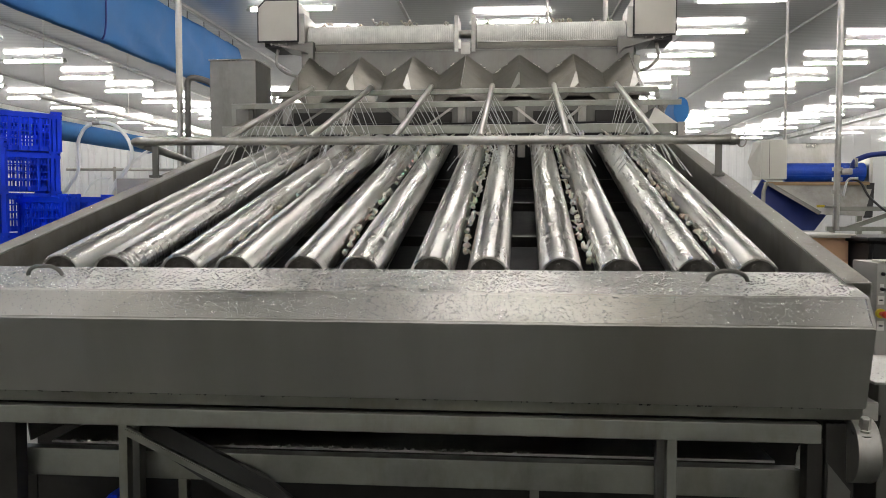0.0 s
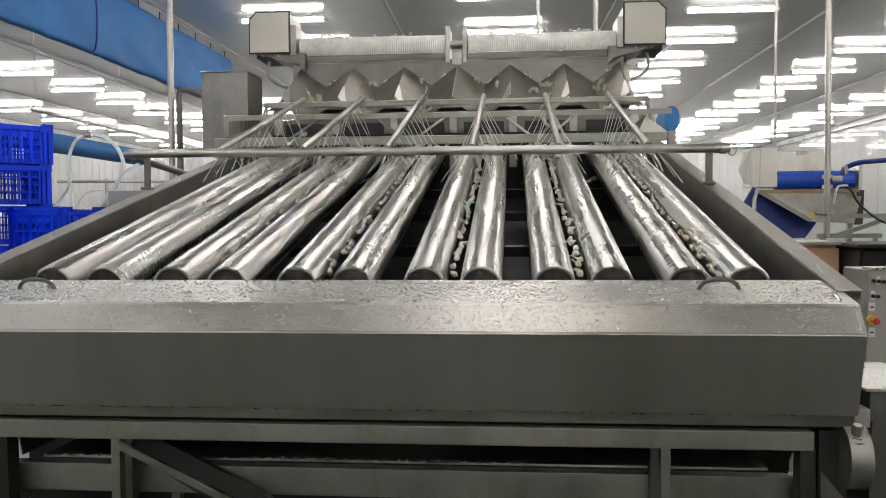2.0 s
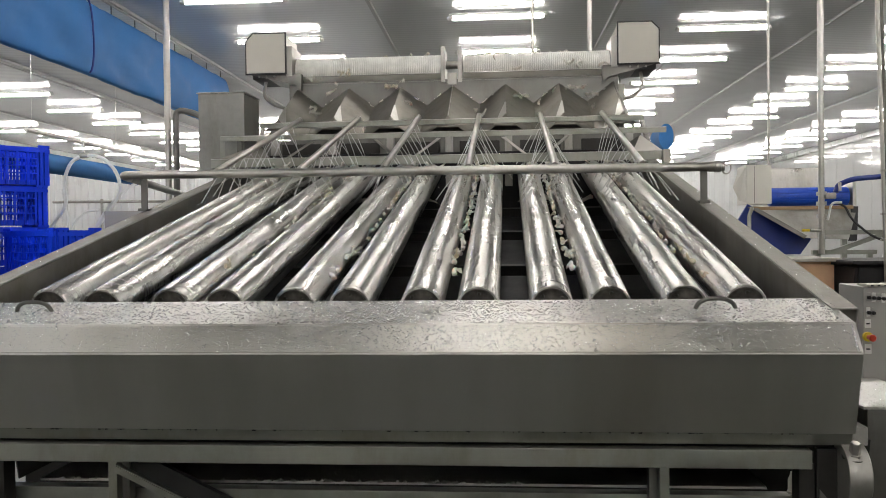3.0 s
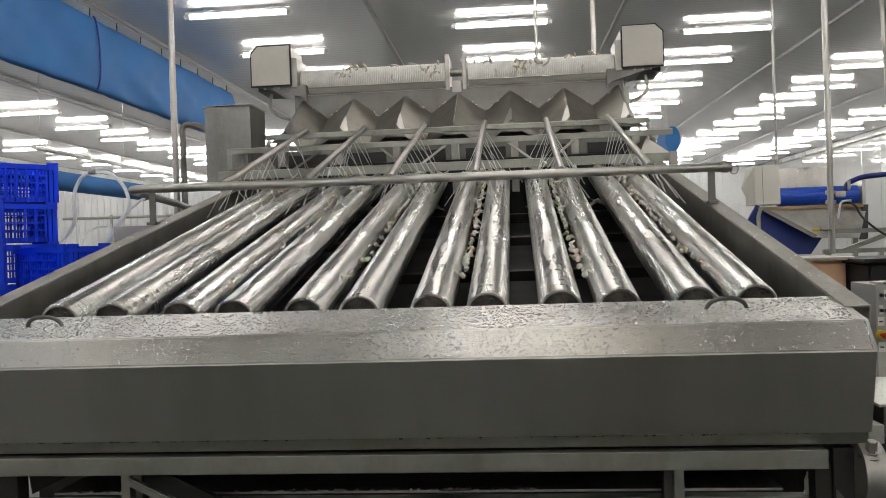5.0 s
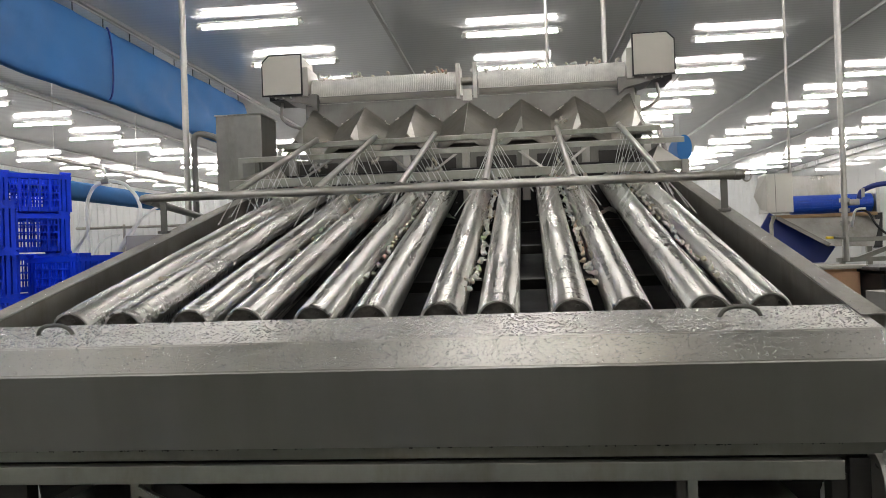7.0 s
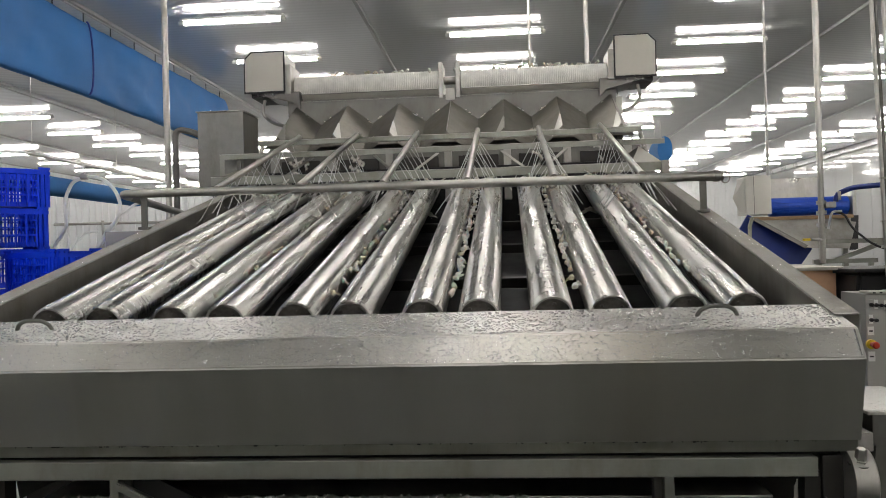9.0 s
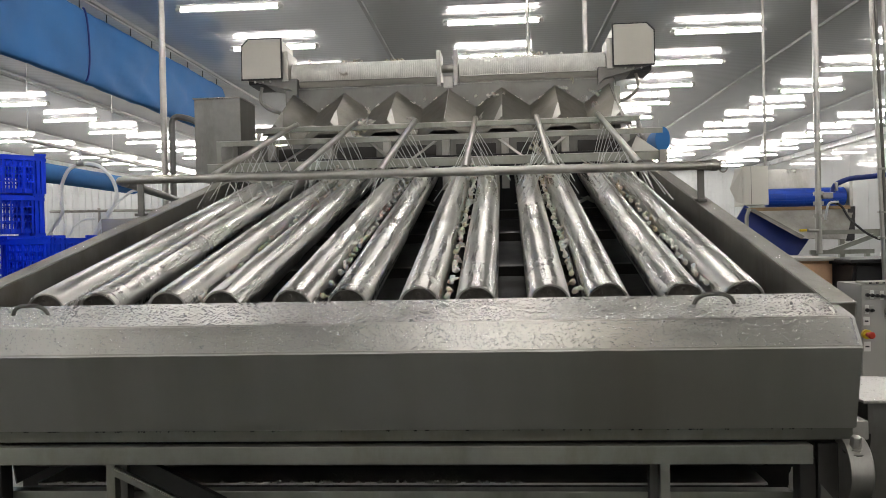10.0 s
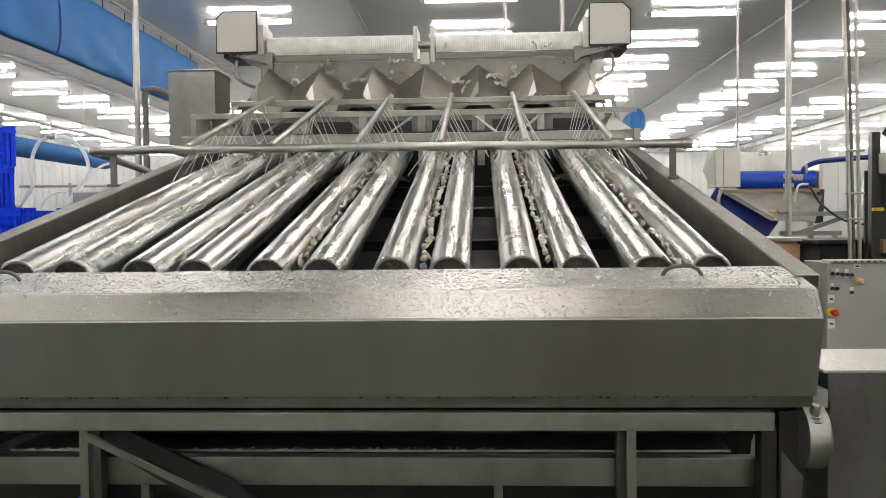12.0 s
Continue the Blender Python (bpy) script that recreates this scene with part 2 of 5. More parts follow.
def prism(bm, prof, x0, x1):
    """A closed outline of (y, z) pushed from x0 to x1."""
    a = [bm.verts.new((x0, y, z)) for y, z in prof]
    b = [bm.verts.new((x1, y, z)) for y, z in prof]
    n = len(prof)
    for k in range(n):
        bm.faces.new((a[k], a[(k + 1) % n], b[(k + 1) % n], b[k]))
    bm.faces.new(a[::-1])
    bm.faces.new(b)
    return bm


def sheet(bm, corners, thick):
    """A flat plate from its corners, given thickness."""
    vs = [Vector(c) for c in corners]
    nrm = (vs[1] - vs[0]).cross(vs[2] - vs[0]).normalized() * thick
    a = [bm.verts.new(v) for v in vs]
    b = [bm.verts.new(v + nrm) for v in vs]
    n = len(vs)
    for k in range(n):
        bm.faces.new((a[k], a[(k + 1) % n], b[(k + 1) % n], b[k]))
    bm.faces.new(a[::-1])
    bm.faces.new(b)
    return bm


def rounded(points, r=0.05, n=6):
    """A path with its corners rounded."""
    ps = [Vector(p) for p in points]
    out = [ps[0]]
    for a, b, c in zip(ps, ps[1:], ps[2:]):
        u, v = (a - b), (c - b)
        k = min(r, u.length / 2.1, v.length / 2.1)
        s, e = b + u.normalized() * k, b + v.normalized() * k
        for i in range(n + 1):
            t = i / n
            out.append(s * (1 - t) ** 2 + b * 2 * t * (1 - t) + e * t * t)
    return out + [ps[-1]]


B = bmesh.new
# hall axes: turned a little against the machine, measured from the camera's stand
HALL = Matrix.Translation((0.345, 0, 0)) @ pose(0, 0, 0, 0, 0, 0.78)
# machine's sloping bed: x across, u up the slope, w square to it
TILT = 12.8
BED = Matrix.Translation((0, 2.15, 1.336)) @ pose(0, 0, 0, TILT)


def bed(x, u, w):
    return BED @ Vector((x, u, w))


# ---- the hall ----
def hall_mesh(name, bm, material, label, category, angle=35):
    ob = new(name, mesh(name, bm, material, angle))
    ob.matrix_world = HALL
    return tagged(ob, label, category, kind="structure")


SOUTH, NORTH, WEST, EAST, TOP = -6.0, 34.0, -13.4, 10.4, 4.27

bm = box(B(), WEST, EAST, SOUTH, NORTH, -0.2, 0.0)
hall_mesh("floor", bm, FLOOR, "wet dark grey concrete factory floor", "floor")


def ribbed(bm, a, b, low, high, step, depth, out, shape=((0.0, 0), (0.42, 0), (0.5, 1), (0.92, 1))):
    """A wall of upright ribs from a to b, its face towards -out."""
    a, b, o = Vector(a), Vector(b), Vector(out)
    d = (b - a)
    n = max(1, int(d.length / step))
    ring = []
    for i in range(n):
        for f, k in shape:
            ring.append(a + d * ((i + f) / n) + o * (depth * k))
    ring.append(b)
    lo = [bm.verts.new((p.x, p.y, low)) for p in ring]
    hi = [bm.verts.new((p.x, p.y, high)) for p in ring]
    for i in range(len(ring) - 1):
        bm.faces.new((lo[i], lo[i + 1], hi[i + 1], hi[i]))
    c = [bm.verts.new((p.x, p.y, z)) for p, z in ((a + o * 0.15, low), (b + o * 0.15, low), (b + o * 0.15, high), (a + o * 0.15, high))]
    bm.faces.new(c)
    bm.faces.new((lo[0], hi[0], c[3], c[0]))
    bm.faces.new((lo[-1], hi[-1], c[2], c[1]))
    return bm


for nm, a, b, o in (("wall_north", (WEST, NORTH, 0), (EAST, NORTH, 0), (0, 1, 0)), ("wall_east", (EAST, NORTH, 0), (EAST, SOUTH, 0), (1, 0, 0)),
                    ("wall_south", (EAST, SOUTH, 0), (WEST, SOUTH, 0), (0, -1, 0)), ("wall_west", (WEST, SOUTH, 0), (WEST, NORTH, 0), (-1, 0, 0))):
    if nm == "wall_east":
        bm = ribbed(B(), a, b, 0, TOP, 1.15, 0.008, o, ((0.0, 0), (0.984, 0), (0.988, 1), (0.996, 1)))
        hall_mesh(nm, bm, PANEL, "smooth white insulated wall panels with upright joints, glossy", "wall", 20)
    else:
        hall_mesh(nm, ribbed(B(), a, b, 0, TOP, 0.3, 0.012, o), WHITE, "white ribbed insulated wall panels, glossy", "wall", 20)

# ceiling sheets with fine grooves across the hall
bm = B()
prof, y = [], SOUTH
while y < NORTH:
    prof += [(y + 0.11 * q / 8, TOP + 0.0006 * (1 - math.cos(q / 8 * math.tau))) for q in range(8)]
    y += 0.11
lo = [bm.verts.new((WEST, p, z)) for p, z in prof]
hi = [bm.verts.new((EAST, p, z)) for p, z in prof]
for i in range(len(prof) - 1):
    if (lo[i].co - lo[i + 1].co).length > 1e-5:
        bm.faces.new((lo[i], hi[i], hi[i + 1], lo[i + 1]))
box(bm, WEST, EAST, SOUTH, NORTH, TOP + 0.03, TOP + 0.15)
hall_mesh("ceiling", bm, CEIL, "glossy grey ribbed metal ceiling sheets", "ceiling", 20)

SEAMS = (-10.45, -7.45, -4.43, -1.47, 1.48, 4.38, 7.35)
for x in SEAMS:
    wide = 0.09 if x < -3 else 0.045
    bm = box(B(), x - wide / 2, x + wide / 2, SOUTH, NORTH, TOP - 0.035, TOP + 0.01, 0.006)
    hall_mesh("ceiling_trim", bm, TRIM, "grey metal trim along a ceiling joint", "ceiling trim")
bm = box(B(), EAST - 0.16, EAST - 0.01, SOUTH, NORTH, TOP - 0.16, TOP - 0.01, 0.01)
hall_mesh("cove_trim", bm, WHITE, "white cove strip between wall and ceiling", "wall trim")


# ---- ceiling lamps ----
def ceiling_lamp():
    """Waterproof tube fitting hung on two short clips."""
    th = thing("ceiling_lamp", (0, 0, 0), "lit white fluorescent tube fitting hung under the ceiling", "ceiling lamp", "rows of ceiling lamps")
    bm = B()
    sweep(bm, [(-0.56, 0, 0), (0.56, 0, 0)], 0.024, 10)
    part("tube", bm, TUBES, th, "glowing white tube")
    bm = B()
    box(bm, -0.6, 0.6, -0.035, 0.035, 0.03, 0.052, 0.006)
    part("housing", bm, HOUSING, th)
    for s in (-1, 1):
        bm = B()
        lathe(bm, (s * 0.555, 0, 0), (s, 0, 0), [(0, 0.03), (0.05, 0.03), (0.065, 0.018)], 12)
        part("end_cap", bm, HOUSING, th)
        bm = B()
        box(bm, s * 0.4 - 0.01, s * 0.4 + 0.01, -0.01, 0.01, 0.05, 0.09)
        part("clip", bm, HOUSING, th)
    return th


COLS = ((-11.65, 5.9), (-8.68, 6.85), (-5.8, 8.1), (-2.93, 9.05), (0.04, 10.07), (2.99, 10.96), (5.99, 11.95), (8.95, 12.9))
first = ceiling_lamp()
placed = False
for cx, y0 in COLS:
    k = math.floor((y0 - SOUTH - 0.4) / 1.9)
    y = y0 - k * 1.898
    while y < NORTH - 0.5:
        m = HALL @ Matrix.Translation((cx, y, TOP - 0.085))
        if placed:
            copy_thing(first, m)
        else:
            first.matrix_basis = m
            placed = True
        y += 1.898


# ---- blue fabric air ducts ----
def fabric_duct(x, y0, y1, z, rx, rz, closed=True, every=0.62):
    th = thing("fabric_duct", HALL @ Vector((x, y0, z - rz)), "blue fabric air duct hung from a ceiling track, wrinkled", "air duct", "blue fabric ducts")
    bm = B()
    n, rings = 30, []
    steps = int((y1 - y0) / 0.12)
    for i in range(steps + 1):
        yy = y0 + (y1 - y0) * i / steps
        seam = abs((yy - 8.8) % 4.4) < 0.1
        ring = []
        for k in range(n):
            a = k / n * math.tau
            hang = math.sin(a)
            q = 1 + 0.03 * noise.noise((yy * 1.1, math.cos(a) * 1.5, hang * 1.5)) + 0.022 * noise.noise((yy * 4, math.cos(a) * 2, hang * 2 + 7))
            fold = 0.5 * noise.noise((yy * 1.5 + hang * 1.3, hang * 0.8, 3.0)) + 0.34 * noise.noise((yy * 3.6 - hang * 1.6, hang * 0.9, 9.0)) + 0.2 * noise.noise((yy * 7 + hang * 1.2, hang, 1.0))
            c = math.cos(a)
            flat = math.copysign(abs(c) ** 0.45, c) if rz > 0.3 else c
            sway = 0.075 * fold * (0.4 + abs(c)) if rz > 0.3 else 0.01 * fold
            q -= 0.02 if seam else 0
            end = min(1, 0.55 + (y1 - yy) / 0.5) if closed else 1
            ring.append(bm.verts.new(HALL @ Vector((x + rx * q * end * flat + sway, yy, z + rz * q * (0.3 + 0.7 * end) * math.sin(a)))))
        rings.append(ring)
    for a, b in zip(rings, rings[1:]):
        for k in range(n):
            bm.faces.new((a[k], a[(k + 1) % n], b[(k + 1) % n], b[k]))
    bm.faces.new(rings[0][::-1])
    bm.faces.new(rings[-1])
    part("fabric", bm, CLOTH, th, "blue woven fabric tube", 60)
    for ys in (4.4, 8.52):
        if y0 < ys < y1 and rz > 0.3:
            bm = sweep(B(), [HALL @ Vector((x + rx * 0.55 + (rx * 0.5 + 0.03) * math.cos(a) ** 0.5, ys + 0.02 * math.sin(a * 1.5 + ys), z + rz * 0.985 * math.sin(a))) for a in np.linspace(-1.45, 1.45, 24)], 0.011, 6)
            part("seam", bm, NAVY, th, "dark stitched seam")
    bm = B()
    a, b = HALL @ Vector((x + rx * 0.15, y0, TOP - 0.06)), HALL @ Vector((x + rx * 0.15, y1 + 0.3, TOP - 0.06))
    sweep(bm, [a, b], 0.012, 8)
    part("track", bm, TRIM, th)
    yy = y0 + 0.4
    while yy < y1:
        bm = B()
        sweep(bm, [HALL @ Vector((x + rx * 0.15, yy, TOP - 0.05)), HALL @ Vector((x + rx * 0.15, yy, z + rz * 0.93))], 0.006 if every == 0.62 else 0.003, 6)
        part("hook", bm, BLACK if every == 0.62 else PIPE, th)
        yy += every
    return th


fabric_duct(-4.42, -5.5, 13.2, 3.7, 0.08, 0.40)
fabric_duct(-7.5, 9.0, 16.8, 2.81, 0.165, 0.165, True, 30.0)
fabric_duct(2.66, 13.0, 14.0, 3.03, 0.115, 0.2, True, 0.5)

# ---- roller grading machine ----
GRADER = thing("shrimp_grader", (0, 3.2, 0), "stainless steel roller grading machine, wet, sloping towards its front cover", "grading machine")
PITCH, RAD, GAP = 0.36, 0.06, 0.0395
LANES = [(i - 2.5) * PITCH for i in range(6)]
RU0, RU1, RW = 0.092, 2.62, -0.0475

# front cover: flat top, sloping nose, upright face
bm = B()
t = 0.004
prof = [(0, 0), (-0.192, 0), (-0.25, -0.053), (-0.25, -0.254), (-0.225, -0.254), (-0.225, -0.254 + t), (-0.25 + t, -0.254 + t), (-0.25 + t, -0.055), (-0.19, -t), (0, -t)]
prism(bm, prof, -1.17, 1.149)
es = [e for e in bm.edges if abs(e.verts[0].co.x - e.verts[1].co.x) > 1 and e.verts[0].co.y < -0.16 and e.verts[0].co.z > -0.07]
bmesh.ops.bevel(bm, geom=es, offset=0.0035, segments=3, affect="EDGES")
for s in (-1.168, 1.147):
    sheet(bm, [(s, y, z) for y, z in ((-0.001, -0.001), (-0.192, -0.001), (-0.249, -0.053), (-0.249, -0.253), (-0.01, -0.253))], -0.002 if s > 0 else 0.002)
bm.transform(BED)
COVERPART = part("front_cover", bm, COVER, GRADER, "folded steel front cover beaded with water drops")
COVERPART.data.materials.append(WETTOP)
for f in COVERPART.data.polygons:
    if f.normal.z > 0.9:
        f.material_index = 1
for hx in (-0.919, 0.858):
    bm = B()
    sweep(bm, rounded([bed(hx - 0.05, -0.078, -0.004), bed(hx - 0.043, -0.078, 0.014), bed(hx - 0.022, -0.08, 0.026), bed(hx + 0.022, -0.08, 0.026), bed(hx + 0.043, -0.078, 0.014), bed(hx + 0.05, -0.078, -0.004)], 0.02, 5), 0.0055, 10)
    part("handle", bm, SHADE, COVERPART, "small bent steel rod handle")
bm = box(B(), -1.165, 1.145, -0.246, -0.15, -0.286, -0.2548, 0.003, BED)
part("cover_flange", bm, FRAME, GRADER)
rnd = random.Random(31)
for _ in range(80):
    x, w = rnd.uniform(-1.12, 1.1), rnd.choice((0.0015, 0.002, 0.003, 0.005, 0.008))
    part("grime_crust", box(B(), x, x + w, -0.2475, -0.244, -0.2575 - rnd.uniform(0, 0.002), -0.2545, 0, BED), RUBBER, GRADER, "dark grime along the joint")
# Dark box put in for the shade between the cover and the beam.
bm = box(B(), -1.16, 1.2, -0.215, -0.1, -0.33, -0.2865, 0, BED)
part("shadow_gap", bm, DARK, GRADER, "dark box standing for the shade under the cover")

# side walls of the bed
for s, xi, xo in ((1, 1.131, 1.192), (-1, -1.165, -1.232)):
    bm = B()
    lo_, hi_ = min(xi, xo), max(xi, xo)
    box(bm, lo_, hi_, -0.1, 2.75, 0.0015, 0.006, 0.0015, BED)
    box(bm, xo - 0.002, xo + 0.002, -0.1, 2.75, -0.05, 0.0015, 0, BED)
    p = part("side_wall", bm, STEEL, GRADER, "folded steel side wall with a wet top edge")
    p.data.materials.append(INNER)
    for f in p.data.polygons:
        if f.normal.z > 0.9:
            f.material_index = 1
    part("inner_face", box(B(), xi - 0.002, xi + 0.002, 0.0, 2.75, -0.3, 0.0012, 0, BED), INNER, p, "dull wet inner face")
    bm = box(B(), xi + 0.004 * s, xi + 0.04 * s, 0.3, 2.7, -0.3, -0.06, 0, BED)
    part("side_rail", bm, FRAME, GRADER)

# trough under the rollers, its black standing for the shade between them
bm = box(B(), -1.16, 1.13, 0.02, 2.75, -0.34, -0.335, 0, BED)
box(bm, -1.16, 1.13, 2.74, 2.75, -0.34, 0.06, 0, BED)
part("trough", bm, BLACK, GRADER, "collecting trough, black for the shade under the rollers")
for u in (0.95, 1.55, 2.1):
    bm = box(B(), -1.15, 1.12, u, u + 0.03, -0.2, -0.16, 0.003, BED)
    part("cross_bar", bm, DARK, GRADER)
bm = box(B(), -1.15, 1.12, 0.1, 0.12, -0.17, -0.085, 0.003, BED)
part("bearing_beam", bm, DULL, GRADER)

# twelve rollers, turned about their own axes
ROLLERS = []
bm = lathe(B(), (0, 0, 0), (0, 1, 0), [(0, 0.052), (0.0, 0.0565), (0.002, 0.0585), (0.006, RAD), (RU1 - RU0, RAD)], 48)
roller_mesh = mesh("roller", bm, ROLL)
bm = lathe(B(), (0, -0.0025, 0), (0, 1, 0), [(-0.028, 0.013), (-0.002, 0.015), (-0.002, 0.03), (0.0, 0.033), (0.0, 0.05), (0.004, 0.0535)], 32)
for k in range(4):
    a = k * math.pi / 2 + 0.3
    lathe(bm, (0.038 * math.cos(a), -0.006, 0.038 * math.sin(a)), (0, 1, 0), [(0, 0.005), (0.004, 0.006)], 6)
cap_mesh = mesh("end_cap", bm, CAP)
for x in LANES:
    for s in (-1, 1):
        ob = new("roller", roller_mesh)
        ob.parent = GRADER
        rest = WORLD[GRADER].inverted() @ BED @ Matrix.Translation((x + s * (GAP * 2), RU0, RW))
        ob.matrix_basis = rest
        tagged(ob, "polished wet steel roller")
        c = new("end_cap", cap_mesh)
        c.parent = ob
        tagged(c, "dark worn end cap with a shaft stub")
        ROLLERS.append((ob, rest, s))

# spray bar with its elbow, posts and six spray pipes
bm = B()
sweep(bm, rounded([(-1.345, 3.53, 1.784), (-1.325, 3.41, 1.787), (1.17, 3.41, 1.778)], 0.06, 8), 0.0185, 16)
BAR = part("spray_bar", bm, PIPE, GRADER, "grey steel water pipe across the bed")
part("supply_pipe", sweep(B(), [(-1.62, 4.9, 1.75), (-1.5, 4.5, 1.76), (-1.344, 3.525, 1.784)], 0.0182, 14), GALV, BAR, "dark supply pipe")
bm = lathe(B(), (1.165, 3.41, 1.778), (1, 0, 0), [(0, 0.021), (0.02, 0.021), (0.022, 0.024), (0.045, 0.024), (0.047, 0.02), (0.06, 0.02)], 20)
part("pipe_coupling", bm, PIPE, BAR)
bm = sweep(B(), [(1.222, 3.41, 1.785)] + [(1.235 + 0.018 * math.sin(a), 3.41, 1.772 + 0.024 * math.cos(a)) for a in np.linspace(-0.6, 4.2, 12)], 0.003, 6)
part("hook_ring", bm, PIPE, BAR)
for x in (-1.228, 1.148):
    bm = box(B(), x - 0.014, x + 0.014, 3.42, 3.428, 1.632, 1.775, 0.002)
    box(bm, x - 0.02, x + 0.02, 3.40, 3.45, 1.63, 1.642, 0.002)
    part("bar_post", bm, SHADE, GRADER)
PB, PT = Vector((0, 3.41, 1.795)), Vector((0, 4.825, 2.213))
for x in LANES:
    bm = sweep(B(), [PB + Vector((x, 0, 0)), PT + Vector((x, 0, 0))], 0.0145, 14)
    d = (PT - PB).normalized()
    p = part("spray_pipe", bm, PIPE, GRADER, "drilled steel spray pipe")
    bm = lathe(B(), PT + Vector((x, 0, 0)), d, [(0, 0.0165), (0.02, 0.0165), (0.024, 0.012)], 14)
    part("pipe_plug", bm, PIPE, p)

# cross rails behind the pipes
# Each rail carries a brighter steel strip along its top edge.
bm = box(B(), -1.15, 1.14, 4.835, 4.86, 2.172, 2.2, 0.003)
part("rail_edge", box(B(), -1.15, 1.14, 4.8325, 4.845, 2.2004, 2.2034, 0.001), STEEL, part("upper_rail", bm, FRAME, GRADER), "bright steel strip along the rail edge")
bm = box(B(), -1.305, 1.22, 4.585, 4.59, 2.066, 2.094, 0.0015)
box(bm, -1.305, 1.22, 4.59, 4.618, 2.09, 2.094, 0.0012)
box(bm, -1.305, -1.277, 4.585, 4.59, 1.93, 2.066, 0.0015)
part("rail_edge", box(B(), -1.305, 1.22, 4.5825, 4.596, 2.0944, 2.0974, 0.001), STEEL, part("middle_rail", bm, FRAME, GRADER, "folded steel angle rail"), "bright steel strip along the rail edge")
bm = box(B(), -1.29, 1.2, 4.395, 4.4, 1.9, 1.945, 0.002)
box(bm, -1.29, 1.2, 4.4, 4.43, 1.94, 1.945)
part("rail_edge", box(B(), -1.29, 1.2, 4.3925, 4.404, 1.9454, 1.948, 0.001), STEEL, part("lower_rail", bm, FRAME, GRADER, "wet folded steel rail"), "bright steel strip along the rail edge")
bm = box(B(), 1.16, 1.2, 4.36, 4.42, 1.88, 1.95, 0.003)
part("rail_end", bm, DULL, GRADER)
for x, y, z0, z1 in ((-1.27, 4.42, 1.6, 1.93), (1.18, 4.42, 1.6, 1.93), (-1.2, 4.62, 1.7, 2.07)):
    bm = box(B(), x - 0.014, x + 0.014, y - 0.012, y + 0.012, z0, z1, 0.002)
    part("rail_post", bm, SHADE, GRADER)
for s in (-1, 1):
    bm = sweep(B(), [(s * 1.13, 4.85, 2.17), (s * 1.2, 4.7, 1.8)], 0.014, 8)
    part("rail_strut", bm, STEEL, GRADER)
# Right gusset's light is put into its colours: pale lit face, dark left face.
bm = sheet(B(), [(1.013, 4.45, 1.944), (1.184, 4.46, 1.946), (1.089, 4.66, 2.061)], 0.003)
part("gusset_plate", bm, PALE, GRADER)
bm = sheet(B(), [(-1.27, 4.46, 1.95), (-0.98, 4.5, 1.95), (-1.1, 4.66, 2.05)], 0.003)
part("gusset_plate", sheet(B(), [(0.96, 4.5, 1.974), (1.013, 4.45, 1.944), (1.089, 4.66, 2.061)], 0.003), SHADE, GRADER)
bm = sheet(B(), [(-1.27, 4.46, 1.95), (-0.98, 4.5, 1.95), (-1.1, 4.66, 2.05)], 0.003)
part("gusset_plate", bm, INNER, GRADER)
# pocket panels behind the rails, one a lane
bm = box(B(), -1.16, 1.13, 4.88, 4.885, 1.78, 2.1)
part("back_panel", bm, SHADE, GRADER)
for i in range(7):
    x = (i - 3) * 0.352
    bm = box(B(), x - 0.022, x + 0.022, 4.83, 4.875, 1.8, 2.1, 0.003)
    part("bracket", bm, DULL, GRADER)
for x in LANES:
    # Solid dark box drawn for the shade inside the lane's opening.
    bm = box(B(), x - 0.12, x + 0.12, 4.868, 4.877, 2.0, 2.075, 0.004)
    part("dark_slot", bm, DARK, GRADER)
    bm = sheet(B(), [(x - 0.13, 4.86, 1.94), (x + 0.13, 4.86, 1.94), (x + 0.1, 4.7, 1.86), (x - 0.1, 4.7, 1.86)], 0.003)
    part("inlet_lip", bm, HOPPER, GRADER)

for i in range(5):
    x = (i - 2) * 0.36
    bm = sheet(B(), [(x - 0.05, 4.58, 2.06), (x - 0.03, 4.58, 2.06), (x + (0.1 if i % 2 else -0.16), 4.46, 1.945), (x + (0.08 if i % 2 else -0.18), 4.46, 1.945)], 0.004)
    part("strut", bm, DULL, GRADER)

# lower frame
bm = box(B(), -1.34, 1.047, 1.95, 1.99, 0.951, 0.996, 0.003)
part("front_beam", bm, FRAME, GRADER)
bm = box(B(), -1.0, 1.052, 2.06, 2.1, 0.78, 0.854, 0.003)
part("lower_beam", bm, FRAME, GRADER)
for x in (-0.6505, 0.708):
    bm = box(B(), x - 0.0115, x + 0.0115, 1.955, 1.985, 0.0, 0.951, 0.002)
    part("front_post", bm, FRAME, GRADER)
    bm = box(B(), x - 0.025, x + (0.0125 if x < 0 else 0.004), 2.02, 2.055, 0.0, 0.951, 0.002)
    part("rear_post", bm, SHADE, GRADER, "dark post behind the frame")
for x in (-0.542, 0.3865):
    bm = box(B(), x - 0.0115, x + 0.0115, 2.062, 2.09, 0.0, 0.78, 0.002)
    part("inner_post", bm, FRAME, GRADER)
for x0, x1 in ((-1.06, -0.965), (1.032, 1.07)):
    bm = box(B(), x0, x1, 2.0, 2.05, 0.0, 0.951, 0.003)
    part("leg", bm, DARK, GRADER, "dark front leg")
for x0, x1 in ((-1.2, -1.14), (1.08, 1.14)):
    bm = box(B(), x0, x1, 4.4, 4.46, 0.0, 1.56, 0.003)
    part("leg", bm, FRAME, GRADER)
bm = sheet(B(), [(-0.639, 1.96, 0.949), (-0.639, 1.96, 0.928), (0.36, 1.96, 0.453), (0.36, 1.96, 0.475)], 0.02)
